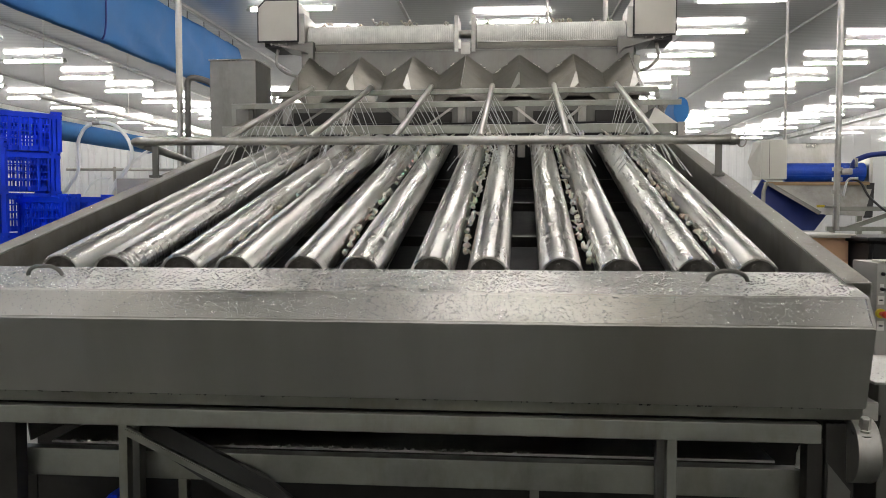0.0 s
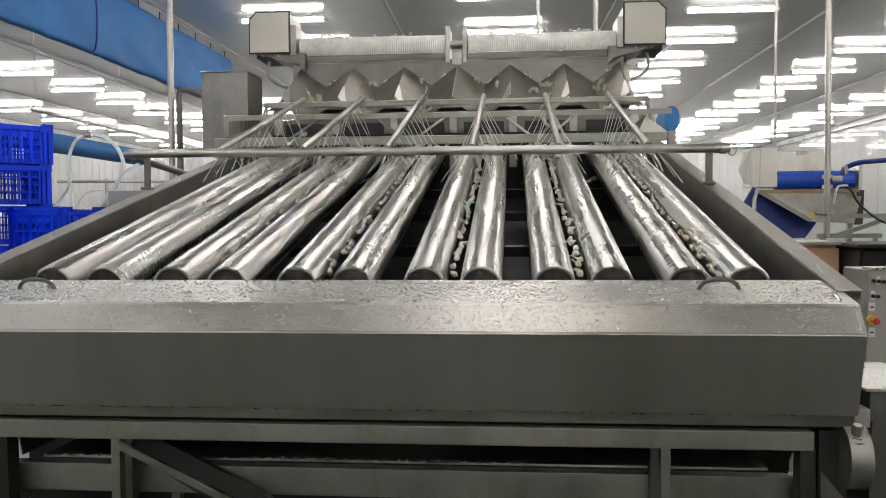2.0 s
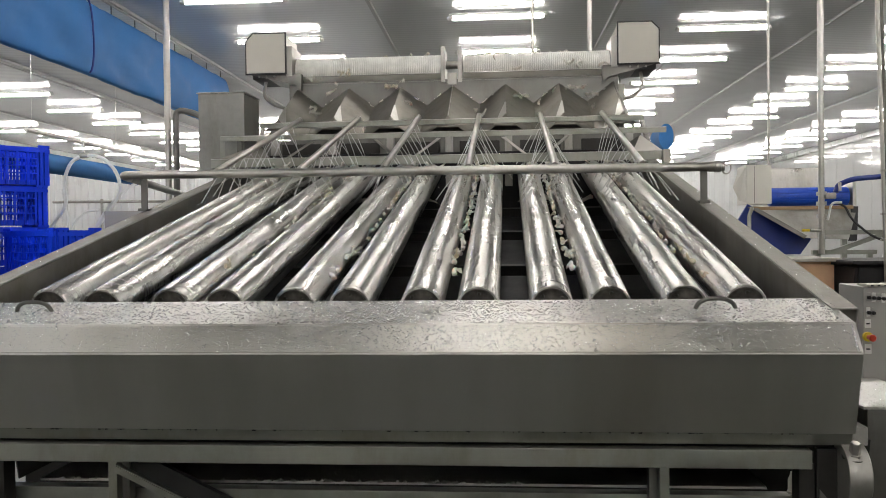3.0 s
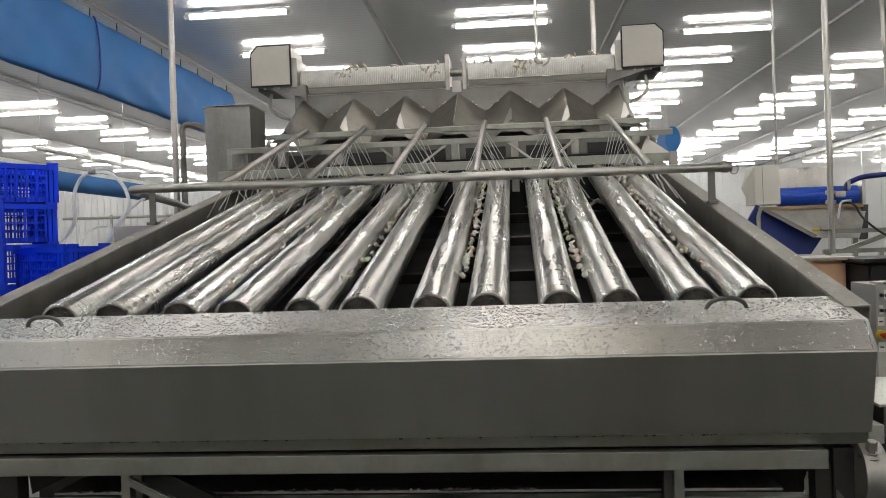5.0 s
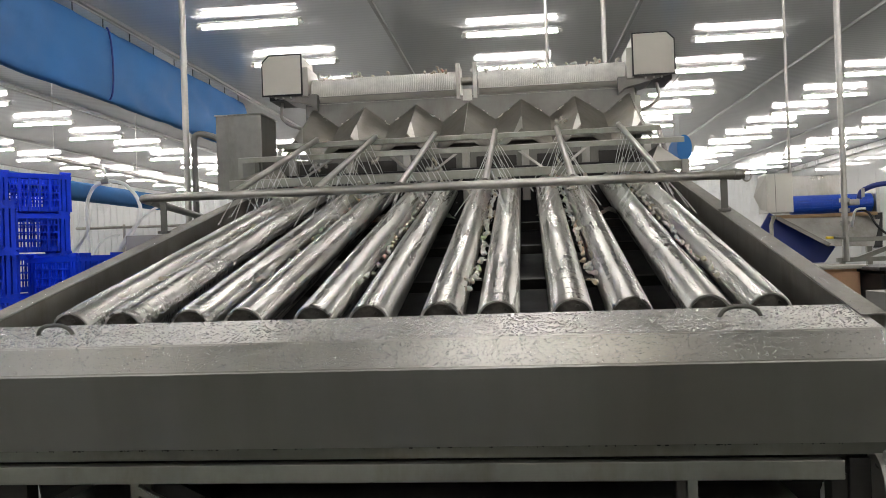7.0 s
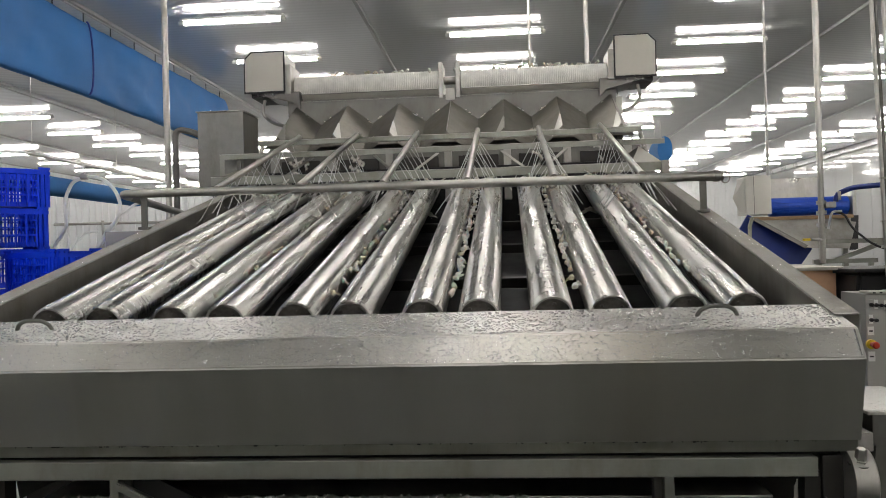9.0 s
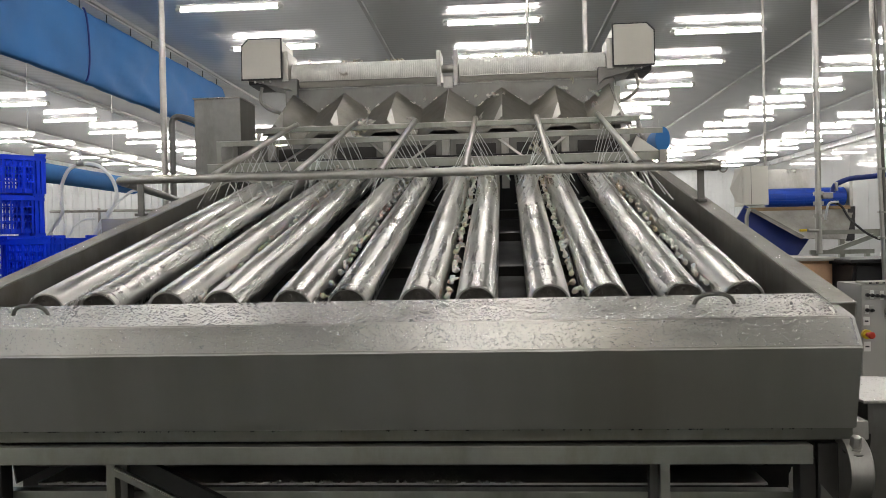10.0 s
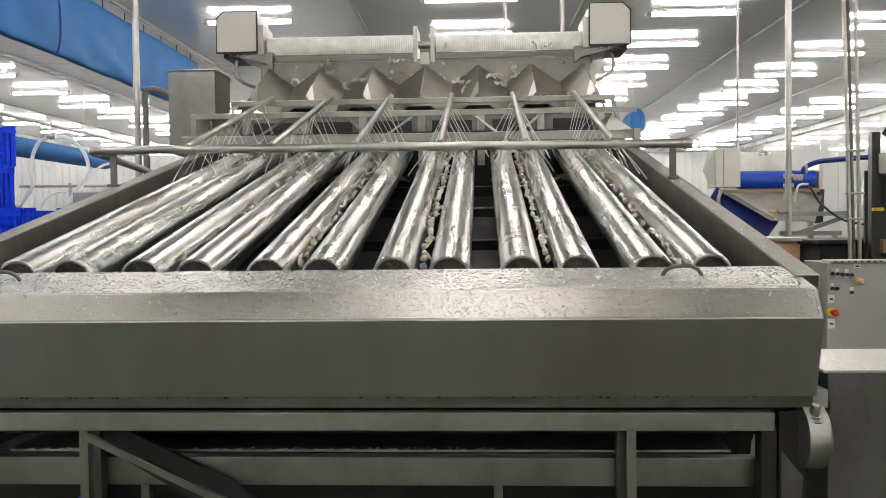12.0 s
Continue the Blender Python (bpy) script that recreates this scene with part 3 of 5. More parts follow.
bmesh.ops.bevel(bm, geom=list(bm.edges), offset=0.003, segments=2, affect="EDGES")
part("brace", bm, FRAME, GRADER, "slanting square steel brace")
# Near-black strip behind the brace and above it.
bm = sheet(B(), [(-0.74, 2.03, 0.951), (-0.61, 2.03, 0.951), (-0.3, 2.03, 0.797), (-0.22, 2.03, 0.735), (-0.2, 2.03, 0.69), (-0.3, 2.03, 0.69)], 0.02)
part("chute_edge", bm, RUBBER, GRADER, "dark chute edge")
bm = B()
outer = [(2.1 + 0.2 * (1 - math.cos(a)), 0.965 - 0.098 * math.sin(a)) for a in np.linspace(0.0, math.pi / 2, 12)]
prism(bm, outer + [(y, z + 0.004) for y, z in outer[::-1]], -0.985, 1.0)
for v in bm.verts:
    if v.co.x < -0.9:
        v.co.x -= 0.2 * (v.co.z - 0.89)
TRAY = plain("dull_tray_paint", (0.1, 0.097, 0.088), 0.5, 0.15, 0.35, 5)
part("tray_end", sheet(B(), [(-0.985, 2.1, 0.862), (-1.0, 2.1, 0.95), (-1.0, 2.31, 0.95), (-0.985, 2.31, 0.862)], 0.004), TRAY, GRADER)
part("drip_tray", bm, TRAY, GRADER, "wet rounded drip tray", 50)
bm = box(B(), -0.93, 0.99, 2.105, 2.3, 0.856, 0.862, 0.001)
part("tray_ledge", bm, WETTOP, GRADER, "wet ledge under the drip tray")
rnd = random.Random(8)
for _ in range(60):
    x = rnd.uniform(-0.9, -0.68) if rnd.random() < 0.2 else rnd.uniform(-0.44, 0.4)
    part("wet_scrap", lathe(B(), (x, 2.108, 0.8625), (0, 0, 1), [(0, rnd.uniform(0.004, 0.014)), (0.003, rnd.uniform(0.003, 0.01)), (0.006, 0.002)], 7), PIPE, GRADER, "wet scrap on the ledge")
# Added dark sheet: gives the shaded interior and hides the bright hall behind.
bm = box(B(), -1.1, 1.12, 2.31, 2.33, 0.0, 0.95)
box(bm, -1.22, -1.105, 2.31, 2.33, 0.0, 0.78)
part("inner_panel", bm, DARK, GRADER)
# Added dark side sheets, again for the shade under the bed.
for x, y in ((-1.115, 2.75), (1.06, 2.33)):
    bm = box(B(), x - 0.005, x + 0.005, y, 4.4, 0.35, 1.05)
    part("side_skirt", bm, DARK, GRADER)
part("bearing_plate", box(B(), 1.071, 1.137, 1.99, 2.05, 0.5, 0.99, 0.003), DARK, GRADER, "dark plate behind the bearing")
part("stay", sheet(B(), [(1.075, 1.985, 0.5), (1.075, 1.985, 0.895), (1.128, 1.985, 0.83), (1.1, 1.985, 0.5)], 0.004), SHADE, GRADER, "cut steel stay plate")
bm = lathe(B(), (1.118, 2.0, 0.93), (1, 0, 0), [(0, 0.075), (0.002, 0.08), (0.052, 0.08), (0.056, 0.075)], 40)
GUARD = part("bearing_guard", bm, DULL, GRADER, "round steel bearing housing")
bm = lathe(B(), (1.142, 1.955, 0.985), (0, -0.3, 1), [(0, 0.018), (0.006, 0.018), (0.006, 0.013), (0.03, 0.0125), (0.033, 0.01)], 6)
part("bolt", bm, PIPE, GUARD, "bright hexagon bolt")
part("washer", lathe(B(), (1.142, 1.958, 0.978), (0, -0.3, 1), [(0, 0.026), (0.005, 0.026)], 18), SHADE, GUARD)
bm = box(B(), 1.12, 1.185, 1.98, 2.2, 1.0, 1.045, 0.004)
part("beam_end", bm, DULL, GRADER)
# Pale bottle shape added for something bright showing through the gap.
part("grease_cup", lathe(B(), (1.044, 2.08, 0.8545), (0, 0, 1), [(0, 0.013), (0.006, 0.013), (0.008, 0.011), (0.034, 0.011), (0.046, 0.006), (0.054, 0.005)], 14), PALE, GRADER, "small pale bottle shape on the lower beam")

TB = thing("blue_tub", (-0.755, 2.19, 0), "blue plastic tub standing under the machine frame", "tub")
bm = B()
prism(bm, [(2.16, 0.0), (2.15, 0.694), (2.23, 0.694), (2.22, 0.0)], -0.811, -0.765)
bmesh.ops.bevel(bm, geom=list(bm.edges), offset=0.01, segments=2, affect="EDGES")
part("body", bm, BLUE, TB)

SACK = thing("white_sack", (-1.72, 3.25, 0), "crumpled white woven sack standing beside the machine", "sack")
bm = B()
rings = []
for i in range(17):
    z = i / 16 * 0.585
    r = 0.17 * (1 - 0.55 * max(0, z - 0.38) / 0.2) if z > 0.38 else 0.15 + 0.05 * math.sin(z * 7)
    ring = []
    for k in range(28):
        a = k / 28 * math.tau
        q = r * (1 + 0.22 * noise.noise((math.cos(a) * 2, math.sin(a) * 2, z * 22)) + 0.16 * noise.noise((math.cos(a) * 5, math.sin(a) * 5, z * 48)))
        ring.append(bm.verts.new((-1.72 + q * math.cos(a), 3.25 + q * math.sin(a), z)))
    rings.append(ring)
for a, b in zip(rings, rings[1:]):
    for k in range(28):
        bm.faces.new((a[k], a[(k + 1) % 28], b[(k + 1) % 28], b[k]))
bm.faces.new(rings[0][::-1])
bm.faces.new(rings[-1])
part("body", bm, PAPER, SACK, "", 40)

# ---- distribution hopper: folded valleys that lead to the lanes ----
HOP = thing("distribution_hopper", (0, 5.2, 2.1), "folded stainless steel hopper with six valleys above the lanes", "hopper")
bm = B()
for dz in (0.0, -0.004):
    ridge = [(i - 3) * 0.352 - 0.015 for i in range(7)]
    dip = [(i - 2.5) * 0.356 - 0.012 for i in range(6)]
    back_r = [bm.verts.new((x, 5.46, 2.515 + dz)) for x in ridge]
    back_v = [bm.verts.new((x, 5.46, 2.386 + dz)) for x in dip]
    tip = [bm.verts.new((x, 4.97, 2.242 + dz)) for x in ridge]
    left = [bm.verts.new((x - 0.066, 4.9, 2.166 + dz)) for x in ridge]
    right = [bm.verts.new((x + 0.066, 4.9, 2.166 + dz)) for x in ridge]
    front_v = [bm.verts.new((x, 4.9, 2.085 + dz)) for x in dip]
    for i in range(7):
        bm.faces.new((tip[i], left[i], right[i]))
        if i < 6:
            bm.faces.new((back_r[i], tip[i], right[i], front_v[i], back_v[i]))
            bm.faces.new((back_r[i + 1], back_v[i], front_v[i], left[i + 1], tip[i + 1]))
part("valley_sheet", bm, HOPPER, HOP, "creased steel sheet with bright folds", 10)
# Same steel as the hopper, darkened for the shade under the drum.
bm = box(B(), -1.13, 1.08, 5.465, 5.47, 2.1, 2.56, 0.001)
part("back_plate", bm, SHADE, HOP)
for s, x0 in ((-1, -1.075), (1, 1.045)):
    bm = sheet(B(), [(x0, 5.46, 2.515), (x0, 4.9, 2.203), (x0 + s * 0.09, 4.9, 2.05), (x0 + s * 0.13, 5.46, 2.2)], 0.003)
    part("end_plate", bm, HOPPER, HOP)
for i in range(7):
    xr = (i - 3) * 0.352 - 0.015
    bm = sweep(B(), [(xr, 4.97, 2.245), (xr, 5.14 if i != 3 else 5.44, 2.34 if i != 3 else 2.507)], 0.004, 6)
    part("weld_bead", bm, STEEL, HOP)
    # Thin triangle in a brighter steel than the hopper, on one side of the fold.
    if i != 3:
        s_ = 1 if i < 3 else -1
        o = Vector((s_ * 0.002, -0.002, 0.004))
        A_, B_, C_ = Vector((xr, 5.16, 2.348)) + o, Vector((xr, 4.97, 2.242)) + o, Vector((xr + s_ * 0.066, 4.9, 2.166)) + o
        part("fold_plate", sheet(B(), [A_, B_, C_] if s_ > 0 else [A_, C_, B_], 0.0015), STEEL, HOP, "brighter steel triangle beside the fold")
for s in (-1, 1):
    bm = box(B(), s * 1.1 - 0.02, s * 1.1 + 0.02, 5.48, 5.52, 0.0, 2.5, 0.003)
    part("support_leg", bm, FRAME, HOP)

# scraps caught along the folds
rnd = random.Random(77)
bm = B()
for i in range(6):
    xv = (i - 2.5) * 0.356 - 0.012
    for s_ in (-1, 1):
        mid = rnd.uniform(0.05, 0.6)
        for _ in range(5 if i in (1, 2, 3, 4) else 2):
            k = max(0.0, min(0.9, rnd.gauss(mid, 0.13)))
            d = rnd.uniform(0.0, 0.03)
            p = Vector((xv + s_ * 0.172 * k, 5.455 - d, 2.392 + 0.129 * k - d * 0.55))
            bmesh.ops.create_icosphere(bm, subdivisions=1, radius=rnd.uniform(0.003, 0.007), matrix=Matrix.Translation(p) @ pose(0, 0, 0, 0, -s_ * 30, 0) @ Matrix.Diagonal((rnd.uniform(0.8, 2.6), 0.8, 0.6, 1)))
whole("shrimp_scraps", bm, SHELL, "pale shrimp scraps caught along the hopper folds", "shrimp scraps", "", "stuff")

# ---- twin belt elevator that feeds the hopper ----
ELEV = thing("feed_elevator", (0, 6.2, 0), "twin feed elevator with white mesh belts over end drums", "conveyor")
DY, DZ, DR = 5.56, 2.652, 0.088
DRUMS = []
for x0, x1 in ((-1.09, -0.098), (0.056, 1.03)):
    bm = B()
    n, seg = 60, 1
    rings = []
    L = x1 - x0
    prof_ = []
    k = 0.0
    while k < L:
        prof_ += [(k, DR), (k + 0.0075, DR), (k + 0.0085, DR - 0.003), (k + 0.0115, DR - 0.003), (k + 0.0125, DR)]
        k += 0.0125
    lathe(bm, (-L / 2, 0, 0), (1, 0, 0), prof_, 40)
    ob = new("belt_drum", mesh("belt_drum", bm, BELT, 25))
    ob.parent = ELEV
    rest = WORLD[ELEV].inverted() @ Matrix.Translation(((x0 + x1) / 2, DY, DZ))
    ob.matrix_basis = rest
    tagged(ob, "white ribbed mesh belt round the drum")
    DRUMS.append((ob, rest))
    bm = B()
    box(bm, x0 + 0.01, x1 - 0.01, 0, 2.6, DR - 0.02, DR - 0.002, 0, Matrix.Translation((0, DY, DZ)) @ pose(0, 0, 0, -32))
    box(bm, x0 + 0.01, x1 - 0.01, 0, 2.6, -DR + 0.002, -DR + 0.02, 0, Matrix.Translation((0, DY, DZ)) @ pose(0, 0, 0, -32))
    part("belt", bm, BELT, ELEV)
    bm = box(B(), x0 - 0.01, x1 + 0.0, 0.005, 0.07, -0.004, 0.0, 0, Matrix.Translation((0, DY - 0.1, DZ - 0.1)))
    part("drip_edge", bm, DULL, ELEV, "dark lower edge plate")
    bm = B()
    arc = [(DY - math.cos(a) * (DR + 0.006), DZ - math.sin(a) * (DR + 0.006)) for a in np.linspace(0.55, 1.42, 14)]
    arc += [(DY - math.cos(a) * (DR + 0.002), DZ - math.sin(a) * (DR + 0.002)) for a in np.linspace(1.42, 0.55, 14)]
    prism(bm, arc, x0 + 0.004, x1 - 0.004)
    part("drum_guard", bm, PALE, ELEV, "curved pale guard under the drum", 20)
    bm = sweep(B(), [(x0 + 0.004, DY - 0.082, DZ - 0.05), (x1 - 0.004, DY - 0.082, DZ - 0.05)], 0.0035, 8)
    part("guard_lip", bm, PIPE, ELEV, "bright folded guard lip")
for x in (-0.094, 0.02):
    bm = box(B(), x, x + 0.028, DY - 0.105, DY + 0.12, DZ - 0.115, DZ + 0.125, 0.004)
    part("side_flange", bm, DULL, ELEV)
bm = sweep(B(), [(-0.1, DY, DZ + 0.02), (0.06, DY, DZ + 0.02)], 0.028, 16)
box(bm, -0.05, 0.012, DY - 0.1, DY - 0.03, DZ - 0.13, DZ - 0.05, 0.004)
part("middle_bearing", bm, DULL, ELEV)
for s, x0, x1 in ((-1, -1.402, -1.139), (1, 1.072, 1.328)):
    bm = B()
    z0, z1, ch = 2.618, 2.88, 0.046
    o = x0 if s < 0 else x1
    i_ = x1 if s < 0 else x0
    outl = [(i_, z0), (i_, z1), (o - s * ch, z1), (o, z1 - ch), (o, z0)]
    a = [bm.verts.new((x, 5.4, z)) for x, z in outl]
    b = [bm.verts.new((x, 5.72, z)) for x, z in outl]
    for k in range(5):
        bm.faces.new((a[k], a[(k + 1) % 5], b[(k + 1) % 5], b[k]))
    bm.faces.new(a)
    bm.faces.new(b[::-1])
    G0 = [bm.verts.new((x, 5.388, z)) for x, z in outl]
    G1 = [bm.verts.new((x, 5.394, z)) for x, z in outl]
    for k in range(5):
        bm.faces.new((G0[k], G0[(k + 1) % 5], G1[(k + 1) % 5], G1[k]))
    bm.faces.new(G0)
    bm.faces.new(G1[::-1])
    bmesh.ops.bevel(bm, geom=list(bm.edges), offset=0.0015, segments=1, affect="EDGES")
    G = part("gearbox_cover", bm, CREAM, ELEV, "pale steel box over the drive motor")
    bm = B()
    cx_, cz_ = (x0 + x1) / 2, (z0 + z1) / 2
    a = [bm.verts.new((cx_ + (x - cx_) * 1.075, 5.3945, cz_ + (z - cz_) * 1.075)) for x, z in outl]
    b = [bm.verts.new((cx_ + (x - cx_) * 1.075, 5.3995, cz_ + (z - cz_) * 1.075)) for x, z in outl]
    for k in range(5):
        bm.faces.new((a[k], a[(k + 1) % 5], b[(k + 1) % 5], b[k]))
    bm.faces.new(a)
    bm.faces.new(b[::-1])
    part("gasket", bm, BLACK, G, "black rubber gasket round the cover")
    # Black block put in for the shaded gap below the box.
    bm = box(B(), min(x0, x1) + 0.03, max(x0, x1) - 0.01, 5.43, 5.72, 2.585, 2.617, 0.004)
    part("motor_underside", bm, BLACK, G, "black block standing for the shade under the box")
    bm = B()
    outl = [(o - s * 0.02, 2.615), (i_ - s * 0.06, 2.54), (i_ - s * 0.1, 2.50), (i_ - s * 0.1, 2.615)]
    a = [bm.verts.new((x, 5.42, z)) for x, z in outl]
    b = [bm.verts.new((x, 5.7, z)) for x, z in outl]
    for k in range(4):
        bm.faces.new((a[k], a[(k + 1) % 4], b[(k + 1) % 4], b[k]))
    bm.faces.new(a)
    bm.faces.new(b[::-1])
    part("motor_bracket", bm, SHADE, G)
    bm = box(B(), i_ - s * 0.0, i_ - s * 0.045, 5.41, 5.66, 2.6, 2.8, 0.004)
    part("bearing_plate", bm, DULL, ELEV)
    for q in (0.3, 0.5, 0.7):
        bm = lathe(B(), (x0 + (x1 - x0) * q, 5.42, 2.6), (0, -1, 0), [(0, 0.007), (0.012, 0.007), (0.014, 0.005)], 8)
        part("bolt", bm, DULL, G)
    xc = o - s * 0.1
    bm = sweep(B(), rounded([(xc, 5.5, 2.58), (xc + s * 0.02, 5.5, 2.48), (xc - s * 0.05, 5.5, 2.42), (xc - s * 0.12, 5.52, 2.4)], 0.05, 6), 0.011, 10)
    part("conduit", bm, DULL, G)
    bm = box(B(), s * 1.12 - 0.025, s * 1.12 + 0.025, 6.9, 6.95, 0, 1.9, 0.003)
    part("support_leg", bm, FRAME, ELEV)
    bm = box(B(), s * 1.1 - 0.004, s * 1.1 + 0.004, 0.05, 2.6, -0.12, 0.1, 0, Matrix.Translation((0, DY, DZ)) @ pose(0, 0, 0, -32))
    part("side_frame", bm, STEEL, ELEV)

# steel control box and pole beside the feed end
EB = thing("junction_box", (-1.33, 4.83, 1.9), "upright stainless steel control box beside the feed end", "control box")
bm = box(B(), -1.468, -1.19, 4.68, 4.97, 1.88, 2.362, 0.006)
part("body", bm, steel("box_steel", (0.27, 0.265, 0.25), 0.38, (40, 40, 2), 0.08, 0.05, 0.7, 5.0), EB)
bm = box(B(), -1.475, -1.183, 4.672, 4.978, 2.3625, 2.368, 0.002)
part("lid", bm, STEEL, EB)
bm = box(B(), -1.36, -1.3, 4.8, 4.86, 0.0, 1.88, 0.003)
part("stand", bm, FRAME, EB)


def pole(x, y, z0, z1, r, label, extra=()):
    th = thing("pipe_pole", (x, y, z0), label, "pole", "upright pipes")
    part("pipe", sweep(B(), [(x, y, z0), (x, y, z1)], r, 14), PIPE, th)
    for path, rr, mat_, nm in extra:
        part(nm, sweep(B(), rounded(path, 0.06, 6), rr, 10), mat_, th)
    return th


pole(-1.875, 5.2, 0, TOP, 0.021, "grey steel pipe from floor to ceiling with a bent conduit",
     [([(-1.82, 5.2, 0.4), (-1.82, 5.2, 2.36), (-1.68, 5.2, 2.33), (-1.5, 5.1, 2.2), (-1.3, 5.1, 2.1)], 0.02, GALV, "conduit")])
pole(0.62, 8.6, 3.2, TOP, 0.018, "thin steel drop pipe under the ceiling")
pole(1.1, 7.5, 2.4, TOP, 0.022, "thin steel drop pipe under the ceiling")

# ---- right side: second grader's feed, tubs, control cabinet ----
SF = thing("second_feeder", (3.3, 8.9, 0), "second feeding conveyor with a blue drum over a steel hopper", "conveyor")
Y2 = 8.6
bm = box(B(), 2.79, 3.04, Y2, Y2 + 0.35, 1.8, 2.2, 0.006)
bm2 = sheet(B(), [(2.79, Y2 + 0.01, 1.82), (2.79, Y2 + 0.01, 2.18), (2.75, Y2 + 0.12, 2.17), (2.7, Y2 + 0.15, 1.98), (2.75, Y2 + 0.1, 1.84)], 0.01)
part("gearbox_cover", bm, PALE, SF)
part("side_cover", bm2, PALE, SF)
bm = lathe(B(), (3.045, Y2 + 0.12, 1.872), (1, 0, 0), [(0, 0.0865), (0.785, 0.0865)], 36)
DRUM2 = part("drum", bm, DRUMBLUE, SF, "blue slatted belt drum")
for k in range(18):
    a0, a1 = (k + 0.04) / 18 * math.tau, (k + 0.96) / 18 * math.tau
    bm = B()
    ring = [(0.086, a0), (0.093, a0), (0.0955, (a0 + a1) / 2), (0.093, a1), (0.086, a1)]
    ends = [[bm.verts.new((x, Y2 + 0.12 + r * math.cos(a), 1.872 + r * math.sin(a))) for r, a in ring] for x in (3.05, 3.825)]
    for q in range(4):
        bm.faces.new((ends[0][q], ends[0][q + 1], ends[1][q + 1], ends[1][q]))
    bm.faces.new(ends[0][::-1])
    bm.faces.new(ends[1])
    part("slat", bm, DRUMBLUE, DRUM2)
for x in (3.22, 3.42, 3.62):
    part("belt_joint", lathe(B(), (x, Y2 + 0.12, 1.872), (1, 0, 0), [(0, 0.0945), (0.004, 0.0965), (0.008, 0.0945)], 36), DRUMBLUE, DRUM2)
part("shaft_end", lathe(B(), (3.825, Y2 + 0.12, 1.9), (1, 0, 0), [(0, 0.03), (0.02, 0.03)], 14), PIPE, SF)
bm = box(B(), 3.84, 3.875, Y2, Y2 + 0.3, 1.74, 2.05, 0.004)
part("side_flange", bm, STEEL, SF)
bm = box(B(), 3.05, 3.62, Y2 + 0.25, Y2 + 0.28, 1.95, 2.18, 0.01)
part("drum_shield", bm, STEEL, SF, "bright curved shield behind the drum")
part("hopper_rim", box(B(), 2.84, 3.82, Y2 - 0.07, Y2 - 0.045, 1.735, 1.77, 0.004), BROWN, SF, "stained hopper rim")
part("gear_seam", box(B(), 2.865, 2.869, Y2 - 0.0025, Y2 - 0.0002, 1.81, 2.19), SHADE, SF)
bm = sheet(B(), [(2.8, Y2 - 0.05, 1.76), (3.86, Y2 - 0.05, 1.74), (3.68, Y2 - 0.3, 1.43), (3.25, Y2 - 0.3, 1.45)], 0.004)
part("hopper_front", bm, DULL, SF)
bm = sheet(B(), [(2.78, Y2 - 0.06, 1.77), (2.86, Y2 - 0.06, 1.77), (3.28, Y2 - 0.31, 1.47), (3.25, Y2 - 0.32, 1.44)], 0.004)
part("hopper_edge", bm, SHADE, SF)
bm = sheet(B(), [(3.8, Y2 - 0.06, 1.76), (3.87, Y2 - 0.06, 1.76), (3.8, Y2 - 0.2, 1.42), (3.72, Y2 - 0.2, 1.42)], 0.02)
part("hopper_end", bm, BLACK, SF)
bm = sheet(B(), [(2.66, Y2 - 0.03, 1.58), (2.79, Y2 - 0.03, 1.8), (3.42, Y2 - 0.03, 1.434), (3.31, Y2 - 0.03, 1.28), (3.0, Y2 - 0.03, 1.28)], 0.03)
part("splash_guard", bm, NAVY, SF, "dark blue plastic splash guard")
bm = sweep(B(), [(2.78, Y2 - 0.12, 1.0), (2.78, Y2 - 0.12, 1.68), (2.82, Y2 - 0.08, 1.76)], 0.02, 8)
part("leg", bm, FRAME, SF)
for x in (2.9, 3.8):
    bm = box(B(), x - 0.025, x + 0.025, Y2 + 0.1, Y2 + 0.15, 0, 1.78, 0.003)
    part("leg", bm, FRAME, SF)

# valve pole and stand beside it
VP = thing("valve_pole", (2.865, 6.8, 1.3), "steel water pipe with a valve and blue hose", "water pipe")
part("pipe", sweep(B(), [(2.865, 6.8, 1.33), (2.862, 6.8, TOP)], 0.024, 14), PIPE, VP)
for z in (1.62, 1.72, 1.8):
    part("clamp", lathe(B(), (2.865, 6.8, z), (0, 0, 1), [(0, 0.04), (0.03, 0.04)], 14), PIPE, VP)
V = part("valve", box(B(), 2.885, 2.97, 6.76, 6.81, 1.77, 1.82, 0.01), DULL, VP)
part("lever", box(B(), 2.98, 3.0, 6.74, 6.8, 1.83, 1.9, 0.004), DULL, V)
part("tap", sweep(B(), [(2.85, 6.78, 1.515), (2.74, 6.7, 1.52)], 0.012, 8), DULL, VP)
part("tap_handle", box(B(), 2.68, 2.735, 6.69, 6.715, 1.51, 1.53, 0.004), YELLOW, VP, "yellow plastic tap lever")
part("hose", sweep(B(), rounded([(2.97, 6.78, 1.82), (2.985, 6.78, 1.88), (3.08, 6.75, 1.925), (3.25, 6.7, 1.935), (3.45, 6.6, 1.945), (3.75, 6.6, 1.96), (3.8, 6.6, 1.6)], 0.12, 8), 0.021, 12), NAVY, VP, "blue rubber water hose")
part("thin_hose", sweep(B(), rounded([(2.93, 6.76, 1.74), (3.02, 6.74, 1.72), (3.06, 6.7, 1.6), (3.2, 6.6, 1.44), (3.5, 6.5, 1.38), (3.8, 6.5, 1.38)], 0.12, 8), 0.009, 10), BLACK, VP)
